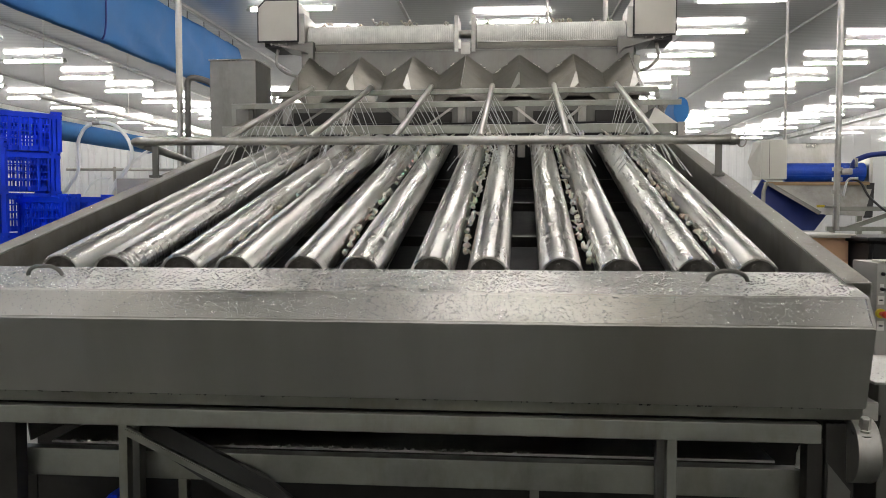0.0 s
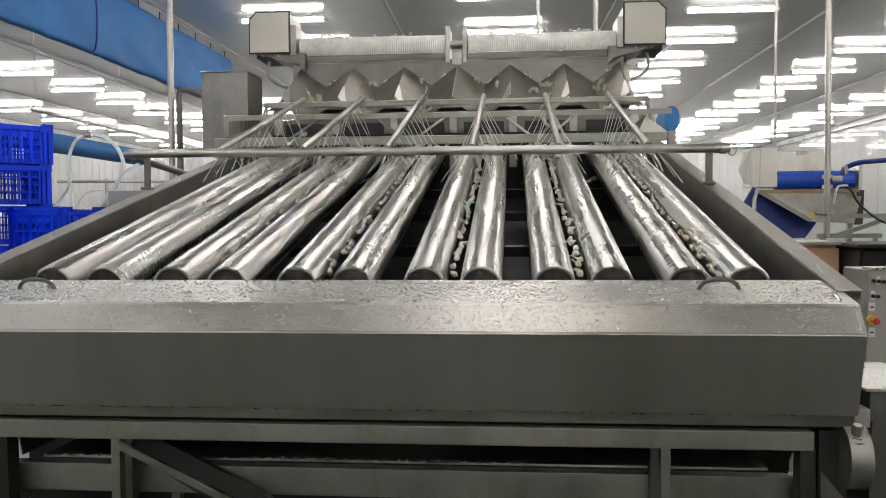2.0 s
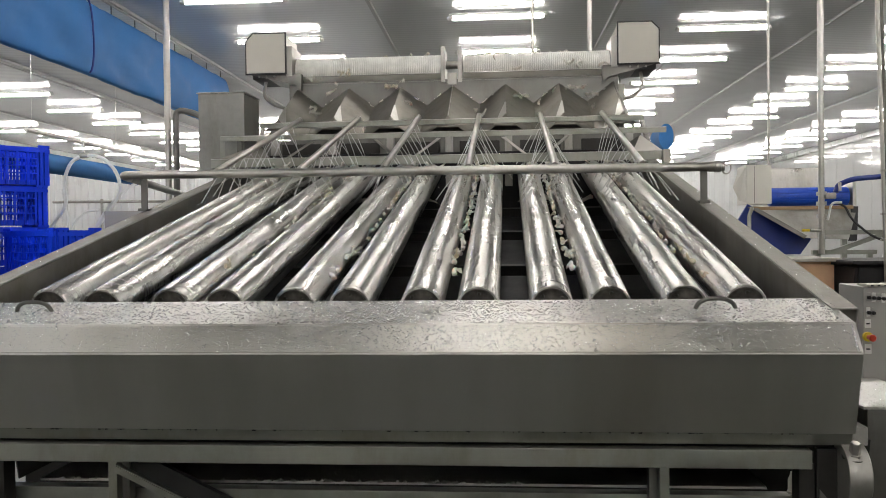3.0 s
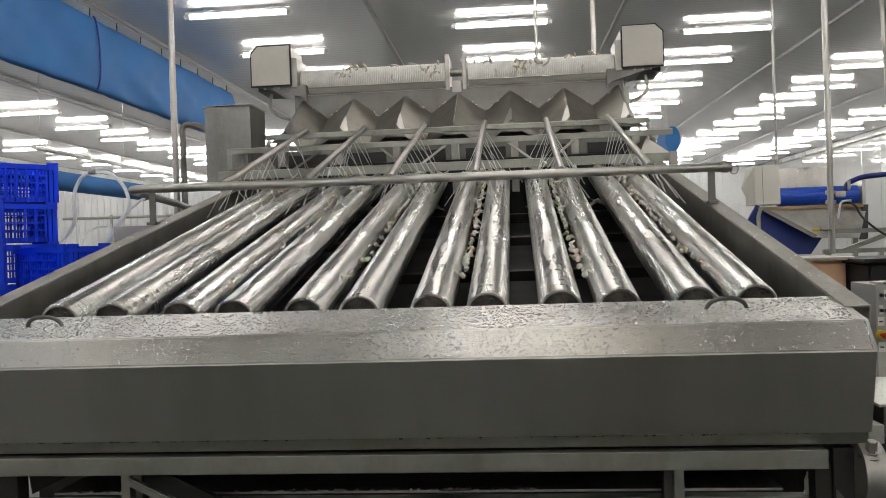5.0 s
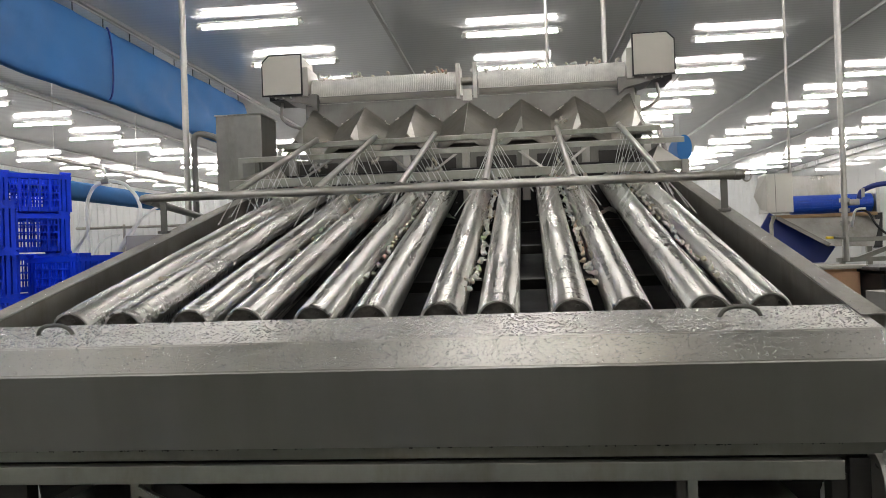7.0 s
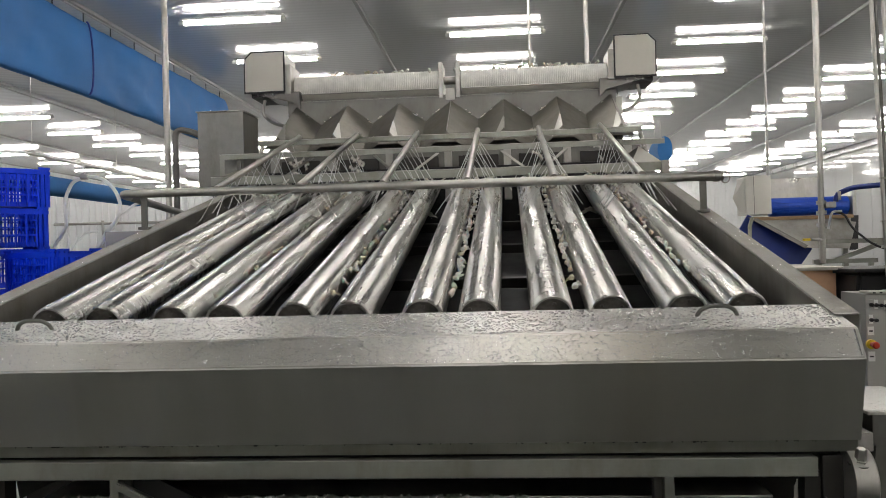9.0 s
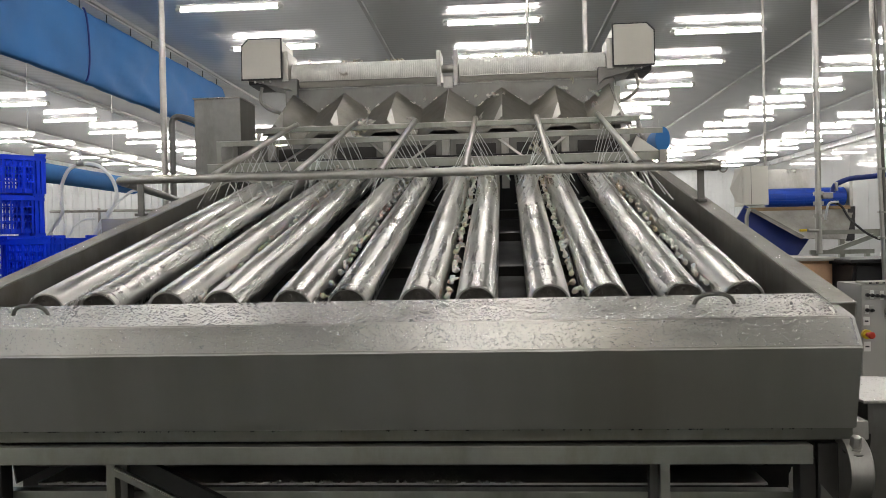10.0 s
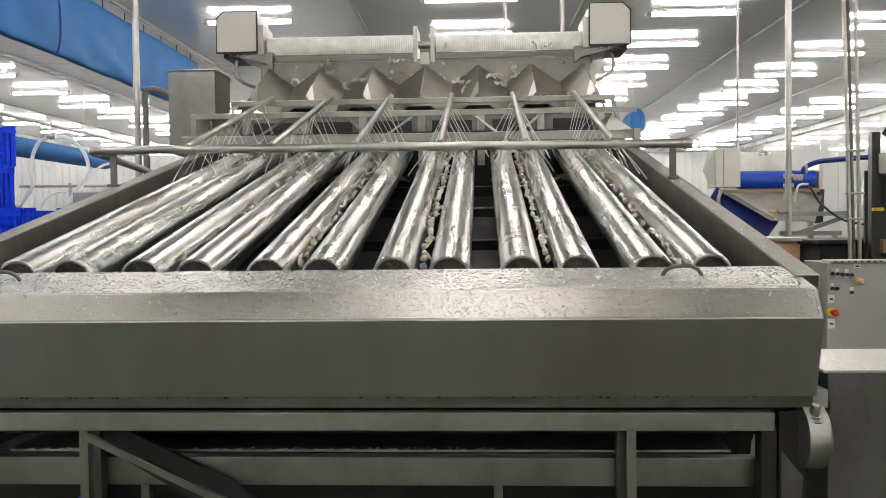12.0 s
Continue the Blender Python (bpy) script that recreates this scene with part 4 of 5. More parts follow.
part("thin_hose", sweep(B(), rounded([(2.9, 6.76, 1.6), (2.92, 6.74, 1.74), (3.0, 6.74, 1.74)], 0.05, 6), 0.01, 8), HOSE, VP)
ST = thing("pipe_stand", (3.1, 6.85, 0), "square steel tube stand beside the water pipe", "stand")
for a, b in (((2.87, 6.83, 1.33), (2.87, 6.83, 1.52)), ((2.87, 6.83, 1.5), (3.4, 6.83, 1.5)), ((3.4, 6.83, 1.5), (2.95, 6.83, 1.34)), ((2.8, 6.83, 1.34), (3.3, 6.83, 1.34)), ((2.87, 6.9, 0), (2.87, 6.9, 1.33)), ((3.28, 6.9, 0), (3.28, 6.9, 1.33))):
    part("tube", sweep(B(), [a, b], 0.025, 4), FRAME, ST)
pole(2.455, 6.8, 2.05, TOP, 0.011, "thin steel drop pipe behind the side wall")

TUB = thing("orange_tub", (2.3, 5.6, 0), "faded orange plastic tub with a steel rim on a stand", "tub")
bm = B()
prism(bm, [(5.5, 0.75), (5.5, 1.31), (5.95, 1.31), (5.95, 0.75)], 1.9, 2.47)
bmesh.ops.bevel(bm, geom=list(bm.edges), offset=0.02, segments=2, affect="EDGES")
part("body", bm, ORANGE, TUB)
part("rim", box(B(), 1.86, 2.5, 5.46, 5.99, 1.312, 1.335, 0.006), CREAM, TUB)
for x in (1.95, 2.42):
    part("leg", box(B(), x - 0.02, x + 0.02, 5.7, 5.74, 0, 0.75, 0.003), FRAME, TUB)
BIN = thing("black_bin", (2.8, 5.5, 0), "black plastic bin with a wide lid and slanting front", "bin")
bm = B()
prism(bm, [(5.25, 0.0), (5.25, 1.3), (5.8, 1.3), (5.8, 0.0)], 2.42, 3.2)
for v in bm.verts:
    if v.co.z > 1 and v.co.x < 2.5:
        v.co.x += 0.08
bmesh.ops.bevel(bm, geom=list(bm.edges), offset=0.02, segments=2, affect="EDGES")
part("body", bm, BLACK, BIN)
part("lid", box(B(), 2.46, 3.25, 5.2, 5.85, 1.302, 1.325, 0.006), BLACK, BIN)
part("latch", sweep(B(), rounded([(2.76, 5.2, 1.29), (2.74, 5.18, 1.18), (2.66, 5.18, 1.15)], 0.02), 0.008, 8), PIPE, BIN)

CAB = thing("control_cabinet", (2.4, 4.05, 0), "grey painted control cabinet with switches and emergency stop", "control cabinet")
CX0, CX1, CZ0, CZ1, CY = 1.975, 2.72, 0.8, 1.25, 3.9
part("body", box(B(), CX0, CX1, CY, CY + 0.28, CZ0, CZ1, 0.006), GREY, CAB)
part("rain_lip", box(B(), CX0 + 0.015, CX1, CY - 0.012, CY + 0.1, CZ1 + 0.001, CZ1 + 0.012, 0.003), CREAM, CAB)
k = CX0 + 0.03
while k < CX1 - 0.02:
    part("lip_slot", box(B(), k, k + 0.012, CY - 0.0135, CY - 0.012, CZ1 + 0.003, CZ1 + 0.009), BLACK, CAB)
    k += 0.03
for i, (x, z) in enumerate([(2.0, 1.205), (2.022, 1.203), (2.044, 1.201), (2.066, 1.199), (2.088, 1.197), (1.998, 1.135), (2.02, 1.133), (2.088, 1.115)]):
    p = part("switch_plate", box(B(), x - 0.009, x + 0.009, CY - 0.003, CY, z - 0.022, z + 0.02, 0.002), PAPER if i % 2 else GREY, CAB)
    part("knob", lathe(B(), (x, CY - 0.003, z - 0.004), (0, -1, 0), [(0, 0.009), (0.012, 0.008), (0.014, 0.006)], 12), BLACK, p)
p = part("indicator_collar", lathe(B(), (2.118, CY, 1.165), (0, -1, 0), [(0, 0.018), (0.01, 0.018)], 18), YELLOW, CAB)
part("indicator", lathe(B(), (2.118, CY - 0.01, 1.165), (0, -1, 0), [(0, 0.014), (0.03, 0.012), (0.034, 0.008)], 16), ORANGE, p)
p = part("stop_collar", lathe(B(), (1.992, CY, 1.02), (0, -1, 0), [(0, 0.022), (0.016, 0.022), (0.018, 0.018)], 20), YELLOW, CAB)
part("stop_button", lathe(B(), (1.992, CY - 0.018, 1.02), (0, -1, 0), [(0, 0.01), (0.03, 0.01), (0.032, 0.016), (0.046, 0.016), (0.052, 0.011)], 20), RED, p)
for x0, x1, z0, z1 in ((1.982, 2.01, 1.06, 1.1), (1.982, 2.012, 0.94, 0.985), (2.1, 2.13, 1.225, 1.243)):
    part("sticker", box(B(), x0, x1, CY - 0.0015, CY, z0, z1), PAPER, CAB)
    part("printed_bar", box(B(), x0 + 0.006, x1 - 0.006, CY - 0.0022, CY - 0.0015, (z0 + z1) / 2 - 0.004, (z0 + z1) / 2 + 0.003), BLACK, CAB)
for x in (2.02, 2.66):
    part("leg", box(B(), x - 0.02, x + 0.02, CY + 0.1, CY + 0.14, 0, CZ0, 0.003), FRAME, CAB)
part("base_block", box(B(), 1.93, 2.03, CY - 0.15, CY - 0.02, 0.7, 0.83, 0.004), CREAM, CAB)

SBX = thing("steel_cabinet", (1.6, 2.2, 0), "wet stainless steel side cabinet beside the grader", "cabinet")
part("body", box(B(), 1.212, 1.95, 2.05, 2.36, 0.05, 1.074, 0.006), SHADE, SBX)
part("top", box(B(), 1.197, 1.96, 2.035, 2.375, 1.0745, 1.082, 0.002), WETTOP, SBX, "wet steel top plate")
for x in (1.26, 1.9):
    for y in (2.09, 2.32):
        part("foot", lathe(B(), (x, y, 0), (0, 0, 1), [(0, 0.02), (0.05, 0.015)], 10), RUBBER, SBX)

# dark frame machine at the edge of the view
FM = thing("packing_machine", (3.0, 5.0, 0), "dark packing machine with upright steel rods", "machine")
for x0, x1, top in ((2.56, 2.435, TOP), (2.582, 2.49, 3.2), (2.607, 2.512, TOP)):
    part("rod", sweep(B(), [(x0, 4.9, 0.0), (x1, 4.9, top)], 0.012 if top > 4 else 0.009, 10), PIPE if top > 4 else SHADE, FM)
for z in (1.2, 1.45, 1.6, 1.85):
    part("rod_clamp", box(B(), 2.495, 2.6, 4.885, 4.915, z, z + 0.012, 0.002), DULL, FM)
part("upright", box(B(), 2.67, 2.72, 4.95, 5.0, 0, 1.97, 0.004), DARK, FM)
part("cross_beam", box(B(), 2.7, 3.3, 4.93, 5.0, 1.72, 1.84, 0.006), DULL, FM)
part("rear_panel", box(B(), 2.7, 3.3, 5.1, 5.12, 0.1, 1.75), BLACK, FM)
part("rod", sweep(B(), [(2.84, 4.95, 1.35), (2.84, 4.95, 2.05)], 0.012, 10), PIPE, FM)
part("piston", lathe(B(), (2.84, 4.95, 1.6), (0, 0, 1), [(0, 0.03), (0.08, 0.05), (0.12, 0.05)], 16), PIPE, FM)
part("rail", sweep(B(), [(2.74, 4.95, 1.95), (2.95, 4.9, 2.3)], 0.018, 8), BLACK, FM)
part("yellow_lever", box(B(), 2.66, 2.72, 4.9, 4.93, 1.50, 1.52, 0.003), YELLOW, FM)
part("carton", box(B(), 2.76, 3.0, 5.0, 5.09, 1.25, 1.33, 0.003), BROWN, FM)
part("shelf", box(B(), 2.7, 3.3, 4.9, 5.1, 1.14, 1.16, 0.003), STEEL, FM)
part("leg", box(B(), 3.2, 3.26, 4.95, 5.0, 0, 1.75, 0.003), DULL, FM)
LB = thing("leaning_panel", (3.6, 7.6, 0), "white panels leaning beside the second feeder", "panel")
for i, (x, w) in enumerate(((3.55, 0.05), (3.68, 0.16))):
    part("board", sheet(B(), [(x - 0.3, 7.4 + i * .1, 0.0), (x + w - 0.3, 7.4 + i * .1, 0.0), (x + w + 0.45, 7.9, 1.95), (x + 0.45, 7.9, 1.95)], 0.02), WHITE if i == 0 else CREAM, LB)


# ---- left side: blue crates ----
def crate_wall(axis, s, L, W):
    """One moulded wall: a sheet with open slots, raised ribs, and a rim that dips between the corner posts."""
    bm = B()
    edge = 0.09
    n = 15 if axis == 0 else 9
    cuts = [-L, -L + 0.012, -L + 0.04, -L + 0.052, -L + 0.078, -L + edge]
    step = 2 * (L - edge) / n
    for i in range(n):
        w = 0.014 if i % 3 == 2 else 0.0105
        cuts += [-L + edge + (i + 1) * step - w, -L + edge + (i + 1) * step]
    cuts += [L - 0.078, L - 0.052, L - 0.04, L - 0.012, L]
    levels = [-0.008, 0.03, 0.083, 0.095, 0.145, 0.157, 0.207, 0.219, 0.256, 0.266, 0.292, 0.306, 0.325]

    def place(a, z, d):
        return Vector((a, s * (W + d), z)) if axis == 0 else Vector((s * (W + d), a, z))

    grid = [[bm.verts.new(place(a, z, 0)) for z in levels] for a in cuts]
    inner, ribs = range(5, 5 + 2 * n), []
    for i in range(len(cuts) - 1):
        for k in range(len(levels) - 1):
            slot = i in inner and (i - 5) % 2 == 0
            grip = axis == 1 and k == 7 and abs(cuts[i]) < 0.08
            if (k == 11 and i in inner) or (slot and k in (1, 3, 5, 7) and not grip):
                continue
            f = bm.faces.new((grid[i][k], grid[i + 1][k], grid[i + 1][k + 1], grid[i][k + 1]))
            post = i in (1, 3, len(cuts) - 3, len(cuts) - 5)
            tall = i in inner and (i - 5) % 6 == 5
            if k == 9 or (k == 10 and i in inner) or (k == 11) or (k < 11 and (post or tall)) or (i in inner and k in (2, 4, 6)):
                ribs.append(f)
    whole_ = list(bm.faces)
    back = bmesh.ops.extrude_face_region(bm, geom=whole_, use_keep_orig=True)["geom"]
    for v in back:
        if isinstance(v, bmesh.types.BMVert):
            v.co -= place(0, 0, 0.005 - W)
    out = bmesh.ops.extrude_face_region(bm, geom=[f for f in ribs if f.is_valid])["geom"]
    for v in out:
        if isinstance(v, bmesh.types.BMVert):
            v.co += place(0, 0, 0.009 - W)
    return bm


def crate_mesh_parts():
    """Stacking crate 0.60 x 0.40 x 0.325 with slotted walls, corner posts, dipped rim and feet."""
    th = thing("crate", (0, 0, 0), "empty blue slotted plastic crate in a stack", "crate", "stacked blue crates")
    LX, LY = 0.29, 0.19
    for axis in (0, 1):
        L, W = (LX, LY) if axis == 0 else (LY - 0.013, LX)
        for s in (-1, 1):
            part("long_wall" if axis == 0 else "end_wall", crate_wall(axis, s, L, W), BLUE, th)
    bm = B()
    box(bm, -LX + 0.013, LX - 0.013, -LY + 0.013, LY - 0.013, 0.004, 0.012)
    part("bottom", bm, BLUE, th)
    return th


crate = crate_mesh_parts()
# x, y, crates, turn, height of the pallet's top
STACKS = ((-3.856, 6.509, 6, 50.0, 0.318), (-3.03, 5.8, 4, 157.0, 0.276), (-3.598, 5.421, 6, 40.0, 0.0))
done = False
random.seed(4)
for x, y, n, turn, top in STACKS:
    pm = pose(x, y, 0, 0, 0, turn)
    if top:
        PL = thing("pallet", (x, y, 0), "grey plastic pallet under a crate stack", "pallet", "pallets")
        for q in (-0.24, 0.0, 0.24):
            part("runner", box(B(), q - 0.04, q + 0.04, -0.2, 0.2, 0.0, top - 0.045, 0.004, pm), GREY, PL)
        for q in (-0.15, -0.05, 0.05, 0.15):
            part("board", box(B(), -0.3, 0.3, q - 0.04, q + 0.04, top - 0.0445, top - 0.0005, 0.004, pm), GREY, PL)
    for i in range(n):
        m = pose(x + random.uniform(-0.008, 0.008), y + random.uniform(-0.008, 0.008), top + i * 0.333, 0, 0, turn + random.uniform(-1.2, 1.2))
        if done:
            copy_thing(crate, m)
        else:
            crate.matrix_basis = m
            done = True

# hoses, tank, ceiling pipe and wall rail beyond the crates
HS = thing("water_hose", (-3.3, 7.0, 1.9), "milky plastic hose hung in a loop", "hose")
def lp(px, pz):
    return (px, 7.2, pz)
part("loop", sweep(B(), rounded([lp(-3.95, 1.52), lp(-3.8, 1.7), lp(-3.7, 1.84), lp(-3.715, 2.0), lp(-3.705, 2.12), lp(-3.64, 2.24), lp(-3.555, 2.276), lp(-3.455, 2.29), lp(-3.34, 2.262), lp(-3.227, 2.146), lp(-3.184, 2.022), lp(-3.2, 1.91), lp(-3.29, 1.79), lp(-3.5, 1.5)], 0.06, 6), 0.0165, 12), HOSE, HS)
part("branch", sweep(B(), rounded([lp(-3.0, 2.03), lp(-3.06, 2.015), lp(-3.218, 1.9), lp(-3.34, 1.765), lp(-3.5, 1.5)], 0.06, 6), 0.012, 10), HOSE, HS)
part("branch", sweep(B(), rounded([lp(-3.715, 1.82), lp(-3.685, 1.71), lp(-3.75, 1.5)], 0.06, 6), 0.01, 8), HOSE, HS)
part("branch", sweep(B(), rounded([lp(-3.72, 1.5), lp(-3.6, 1.72), lp(-3.5, 1.78), lp(-3.4, 1.78)], 0.06, 6), 0.01, 8), HOSE, HS)
part("tie", sweep(B(), [(-3.522, 7.2, 2.27), (-3.522, 7.2, 2.42)], 0.008, 6), PIPE, HS)
part("tie_clip", lathe(B(), (-3.555, 7.2, 2.285), (1, 0, 0), [(0, 0.026), (0.07, 0.026)], 12), PIPE, HS)
TK = thing("steel_tank", (-2.9, 7.1, 0), "plain grey steel water tank behind the side wall", "tank")
part("body", box(B(), -3.24, -2.2, 7.0, 7.5, 0.3, 1.765, 0.006), GREY, TK)
for x in (-3.2, -2.25):
    part("leg", box(B(), x - 0.02, x + 0.02, 7.2, 7.24, 0, 0.3), FRAME, TK)
CP = thing("ceiling_pipe", (-5.8, 10.0, 2.9), "long grey pipe hung under the ceiling on rods", "pipe")
part("pipe", sweep(B(), [HALL @ Vector((-5.9, 9.9, 2.91)), HALL @ Vector((-5.9, 17.0, 2.91))], 0.03, 12), PIPE, CP)
for k in (0.02, 0.35, 0.7):
    p = HALL @ Vector((-5.9, 9.9 + 7 * k, 2.91))
    part("rod", sweep(B(), [p, (p.x, p.y, TOP)], 0.004, 6), PIPE, CP)
WR = thing("wall_rail", (-8, 20, 1.7), "thin steel rail along white wall panels", "rail")
part("rail", sweep(B(), [(-9.5, 17, 2.35), (-4.0, 17.0, 2.3)], 0.03, 8), PIPE, WR)
for x in (-8.4, -6.6, -4.6):
    part("post", sweep(B(), [(x, 17.0, 0), (x, 17.0, 2.4)], 0.03, 8), PIPE, WR)
PW = ribbed(B(), (-12.0, 17.6, 0), (-2.5, 17.6, 0), 0, 3.0, 0.15, 0.02, (0, 1, 0))
hall_mesh("wall_partition", PW, WHITE, "white glossy ribbed partition wall", "wall", 20)

# ---- water ----
def drops(name, count, spot, label, seed, least=0.0006, most=0.0016, long=1.5):
    """Flat beads of water lying on a sheet."""
    rnd = random.Random(seed)
    verts, faces = [], []
    for _ in range(count):
        o, ex, ey, ez = spot(rnd)
        r = least + (most - least) * rnd.random() ** 2.5
        sx, sy, h = r * rnd.uniform(0.8, long), r * rnd.uniform(0.8, 1.4), r * 0.6
        b = len(verts)
        for rr, hh in ((1, -0.0003), (0.75, h * 0.7)):
            for k in range(8):
                a = k / 8 * math.tau
                verts.append(o + ex * (sx * rr * math.cos(a)) + ey * (sy * rr * math.sin(a)) + ez * hh)
        verts.append(o + ez * h)
        for k in range(8):
            q = (k + 1) % 8
            faces += [(b + k, b + q, b + 8 + q, b + 8 + k), (b + 8 + k, b + 8 + q, b + 16)]
    me = bpy.data.meshes.new(name)
    me.from_pydata([v[:] for v in verts], [], faces)
    me.polygons.foreach_set("use_smooth", [True] * len(me.polygons))
    me.materials.append(BEAD)
    return tagged(new(name, me), label, "water drops", kind="stuff")


AX = [BED.to_3x3() @ Vector(a) for a in ((1, 0, 0), (0, 1, 0), (0, 0, 1))]
nose_y = (BED.to_3x3() @ Vector((0, 0.058, 0.053))).normalized()
nose_n = AX[0].cross(nose_y)


def on_top(r):
    while True:
        x, y = r.uniform(-1.15, 1.13), r.uniform(-0.186, -0.004)
        thick = 0.35 + 0.65 * (math.sin(x * 5.1 + 1.0) * 0.5 + 0.5) * (math.sin(x * 13 + y * 21) * 0.3 + 0.7)
        if r.random() < thick:
            return (bed(x, y, 0.0002), *AX)


drops("water_drops", 8500, on_top, "clear water beads on the cover top", 1, 0.001, 0.0026, 1.9)


def on_nose(r):
    k = r.random()
    return (bed(max(-1.15, min(1.14, r.gauss(0.15, 0.6))), -0.194 - 0.052 * k, -0.0015 - 0.048 * k), AX[0], nose_y, nose_n)


drops("water_drops", 5200, on_nose, "clear water beads on the sloping nose", 2, 0.0008, 0.0022)
drops("water_drops", 600, lambda r: (bed(r.uniform(1.134, 1.19), r.uniform(-0.09, 1.6), 0.0062), *AX), "clear water beads on the side edge", 3)
drops("water_drops", 350, lambda r: (bed(r.uniform(-1.23, -1.168), r.uniform(0.0, 1.6), 0.0062), *AX), "clear water beads on the side edge", 5)
drops("water_drops", 350, lambda r: (Vector((r.uniform(1.2, 1.9), r.uniform(2.04, 2.37), 1.0822)), Vector((1, 0, 0)), Vector((0, 1, 0)), Vector((0, 0, 1))), "clear water beads on the side cabinet", 6)


# spray: thin jets from each pipe, in rigid fans that shiver
JETS = []
for li, x in enumerate(LANES):
    rnd = random.Random(20 + li)
    for side in (-1, 1):
        J = thing("water_jets", (x + side * 0.05, 4.1, 1.8), "thin water jets falling from a spray pipe", "water jet", "water jets")
        for j in range(11):
            k = (j + 0.5 + rnd.uniform(-0.3, 0.3)) / 11
            p = PB.lerp(PT, 0.03 + 0.85 * k) + Vector((x + side * 0.01, 0, -0.008))
            reach = side * rnd.uniform(0.05, 0.14)
            back = rnd.uniform(-0.06, 0.02)
            floor_ = 1.336 + (p.y + back - 2.15) * 0.2272 + 0.012
            end = Vector((p.x + reach, p.y + back, floor_))
            pts = [p.lerp(end, q) + Vector((0, 0, 0.008 * math.sin(q * math.pi))) for q in (0, 0.3, 0.6, 0.85, 1)]
            part("jet", sweep(B(), pts, [0.0011, 0.0014, 0.0016, 0.0018, 0.0026], 5), FOAM, J)
        JETS.append((J, rnd.random()))

# splash: small beads thrown up where the jets meet the rollers
SPLASH = []
for li, x in enumerate(LANES):
    for q in range(3):
        rnd = random.Random(60 + li * 3 + q)
        bm = B()
        for _ in range(60):
            u = rnd.uniform(1.15, 2.5)
            p = bed(x + rnd.gauss(0, 0.045), u, 0.012 + abs(rnd.gauss(0, 0.018)))
            bmesh.ops.create_icosphere(bm, subdivisions=1, radius=rnd.uniform(0.0012, 0.003), matrix=Matrix.Translation(p))
        SPLASH.append((whole("water_splash", bm, FOAM, "fine water beads splashing above the rollers", "water splash", "water splashes", "stuff"), q))


# ---- shrimp ----
def shrimp_mesh(name, bend, length, material, seed, fat=1.0):
    """A peeled tail: six ringed segments that taper to a small fan."""
    rnd = random.Random(seed)
    bm = B()
    pts, rs = [], []
    n = 19
    for i in range(n):
        k = i / (n - 1)
        a = (k - 0.5) * bend
        R = length / max(bend, 0.01)
        pts.append(Vector((R * (math.cos(a) - 1), R * math.sin(a), 0)))
        body = 0.0082 * fat * (1 - 0.62 * k ** 1.3) * (0.75 if i == 0 else 1)
        rs.append(body * (1.0 if i % 3 else 0.88) * rnd.uniform(0.96, 1.04))
    sweep(bm, pts, rs, 10, True, 1.15)
    d = (pts[-1] - pts[-2]).normalized()
    s = d.cross(Vector((0, 0, 1)))
    for q in (-1, 0, 1):
        e = pts[-1] + d * 0.014 + s * q * 0.008
        sweep(bm, [pts[-1] - d * 0.002, (pts[-1] + e) / 2, e], [0.003, 0.0045, 0.002], 6, True, 0.4)
    for q in range(4):
        p = pts[3 + q * 3]
        sweep(bm, [p, p + Vector((-0.012, 0.003, 0))], [0.002, 0.0008], 4)
    return mesh(name, bm, material, 40)


KINDS = [shrimp_mesh("shrimp", b, l, m_, i) for i, (b, l, m_) in enumerate(((1.1, 0.036, SHELL), (2.2, 0.042, SHELL), (0.5, 0.034, SHELL), (1.7, 0.042, SHELL2), (2.8, 0.042, SHELL)))]
SHELL3 = plain("pale_shrimp_flesh", (0.6, 0.57, 0.5), 0.3, 0, 0.3, 40, 0.2, 200, Subsurface_Weight=0.15)
BIG = [shrimp_mesh("shrimp", b, l, m_, 9 + i, 1.25) for i, (b, l, m_) in enumerate(((2.2, 0.075, SHELL3), (3.4, 0.08, SHELL), (1.3, 0.07, SHELL3)))]
random.seed(11)
SHRIMP = []


def add_shrimp(rows, kinds=KINDS):
    ob = new("shrimp", random.choice(kinds))
    ob.matrix_basis = rows[0][1]
    tagged(ob, "pale raw peeled shrimp, wet", "shrimp", "shrimp on the grader")
    SHRIMP.append((ob, rows))


SPEED, START = 0.15, 2.5
FALLS = (0.5, 1.7, 2.87, 4.03, 5.2, 6.4, 7.4, 8.45, 9.7, 10.95, 11.84, 13.1)
BELT_TILT = math.tan(math.radians(32))


def along_lane(x, u, k, tt, turn):
    if u > 0.13:
        return BED @ Matrix.Translation((x + 0.004 * math.sin(k), u, -0.025)) @ turn @ pose(0, 0, 0, 0, 10 * math.sin(tt * 1.3 + k), 6 * math.sin(tt + k))
    return BED @ Matrix.Translation((x, 0.125, -0.22)) @ turn


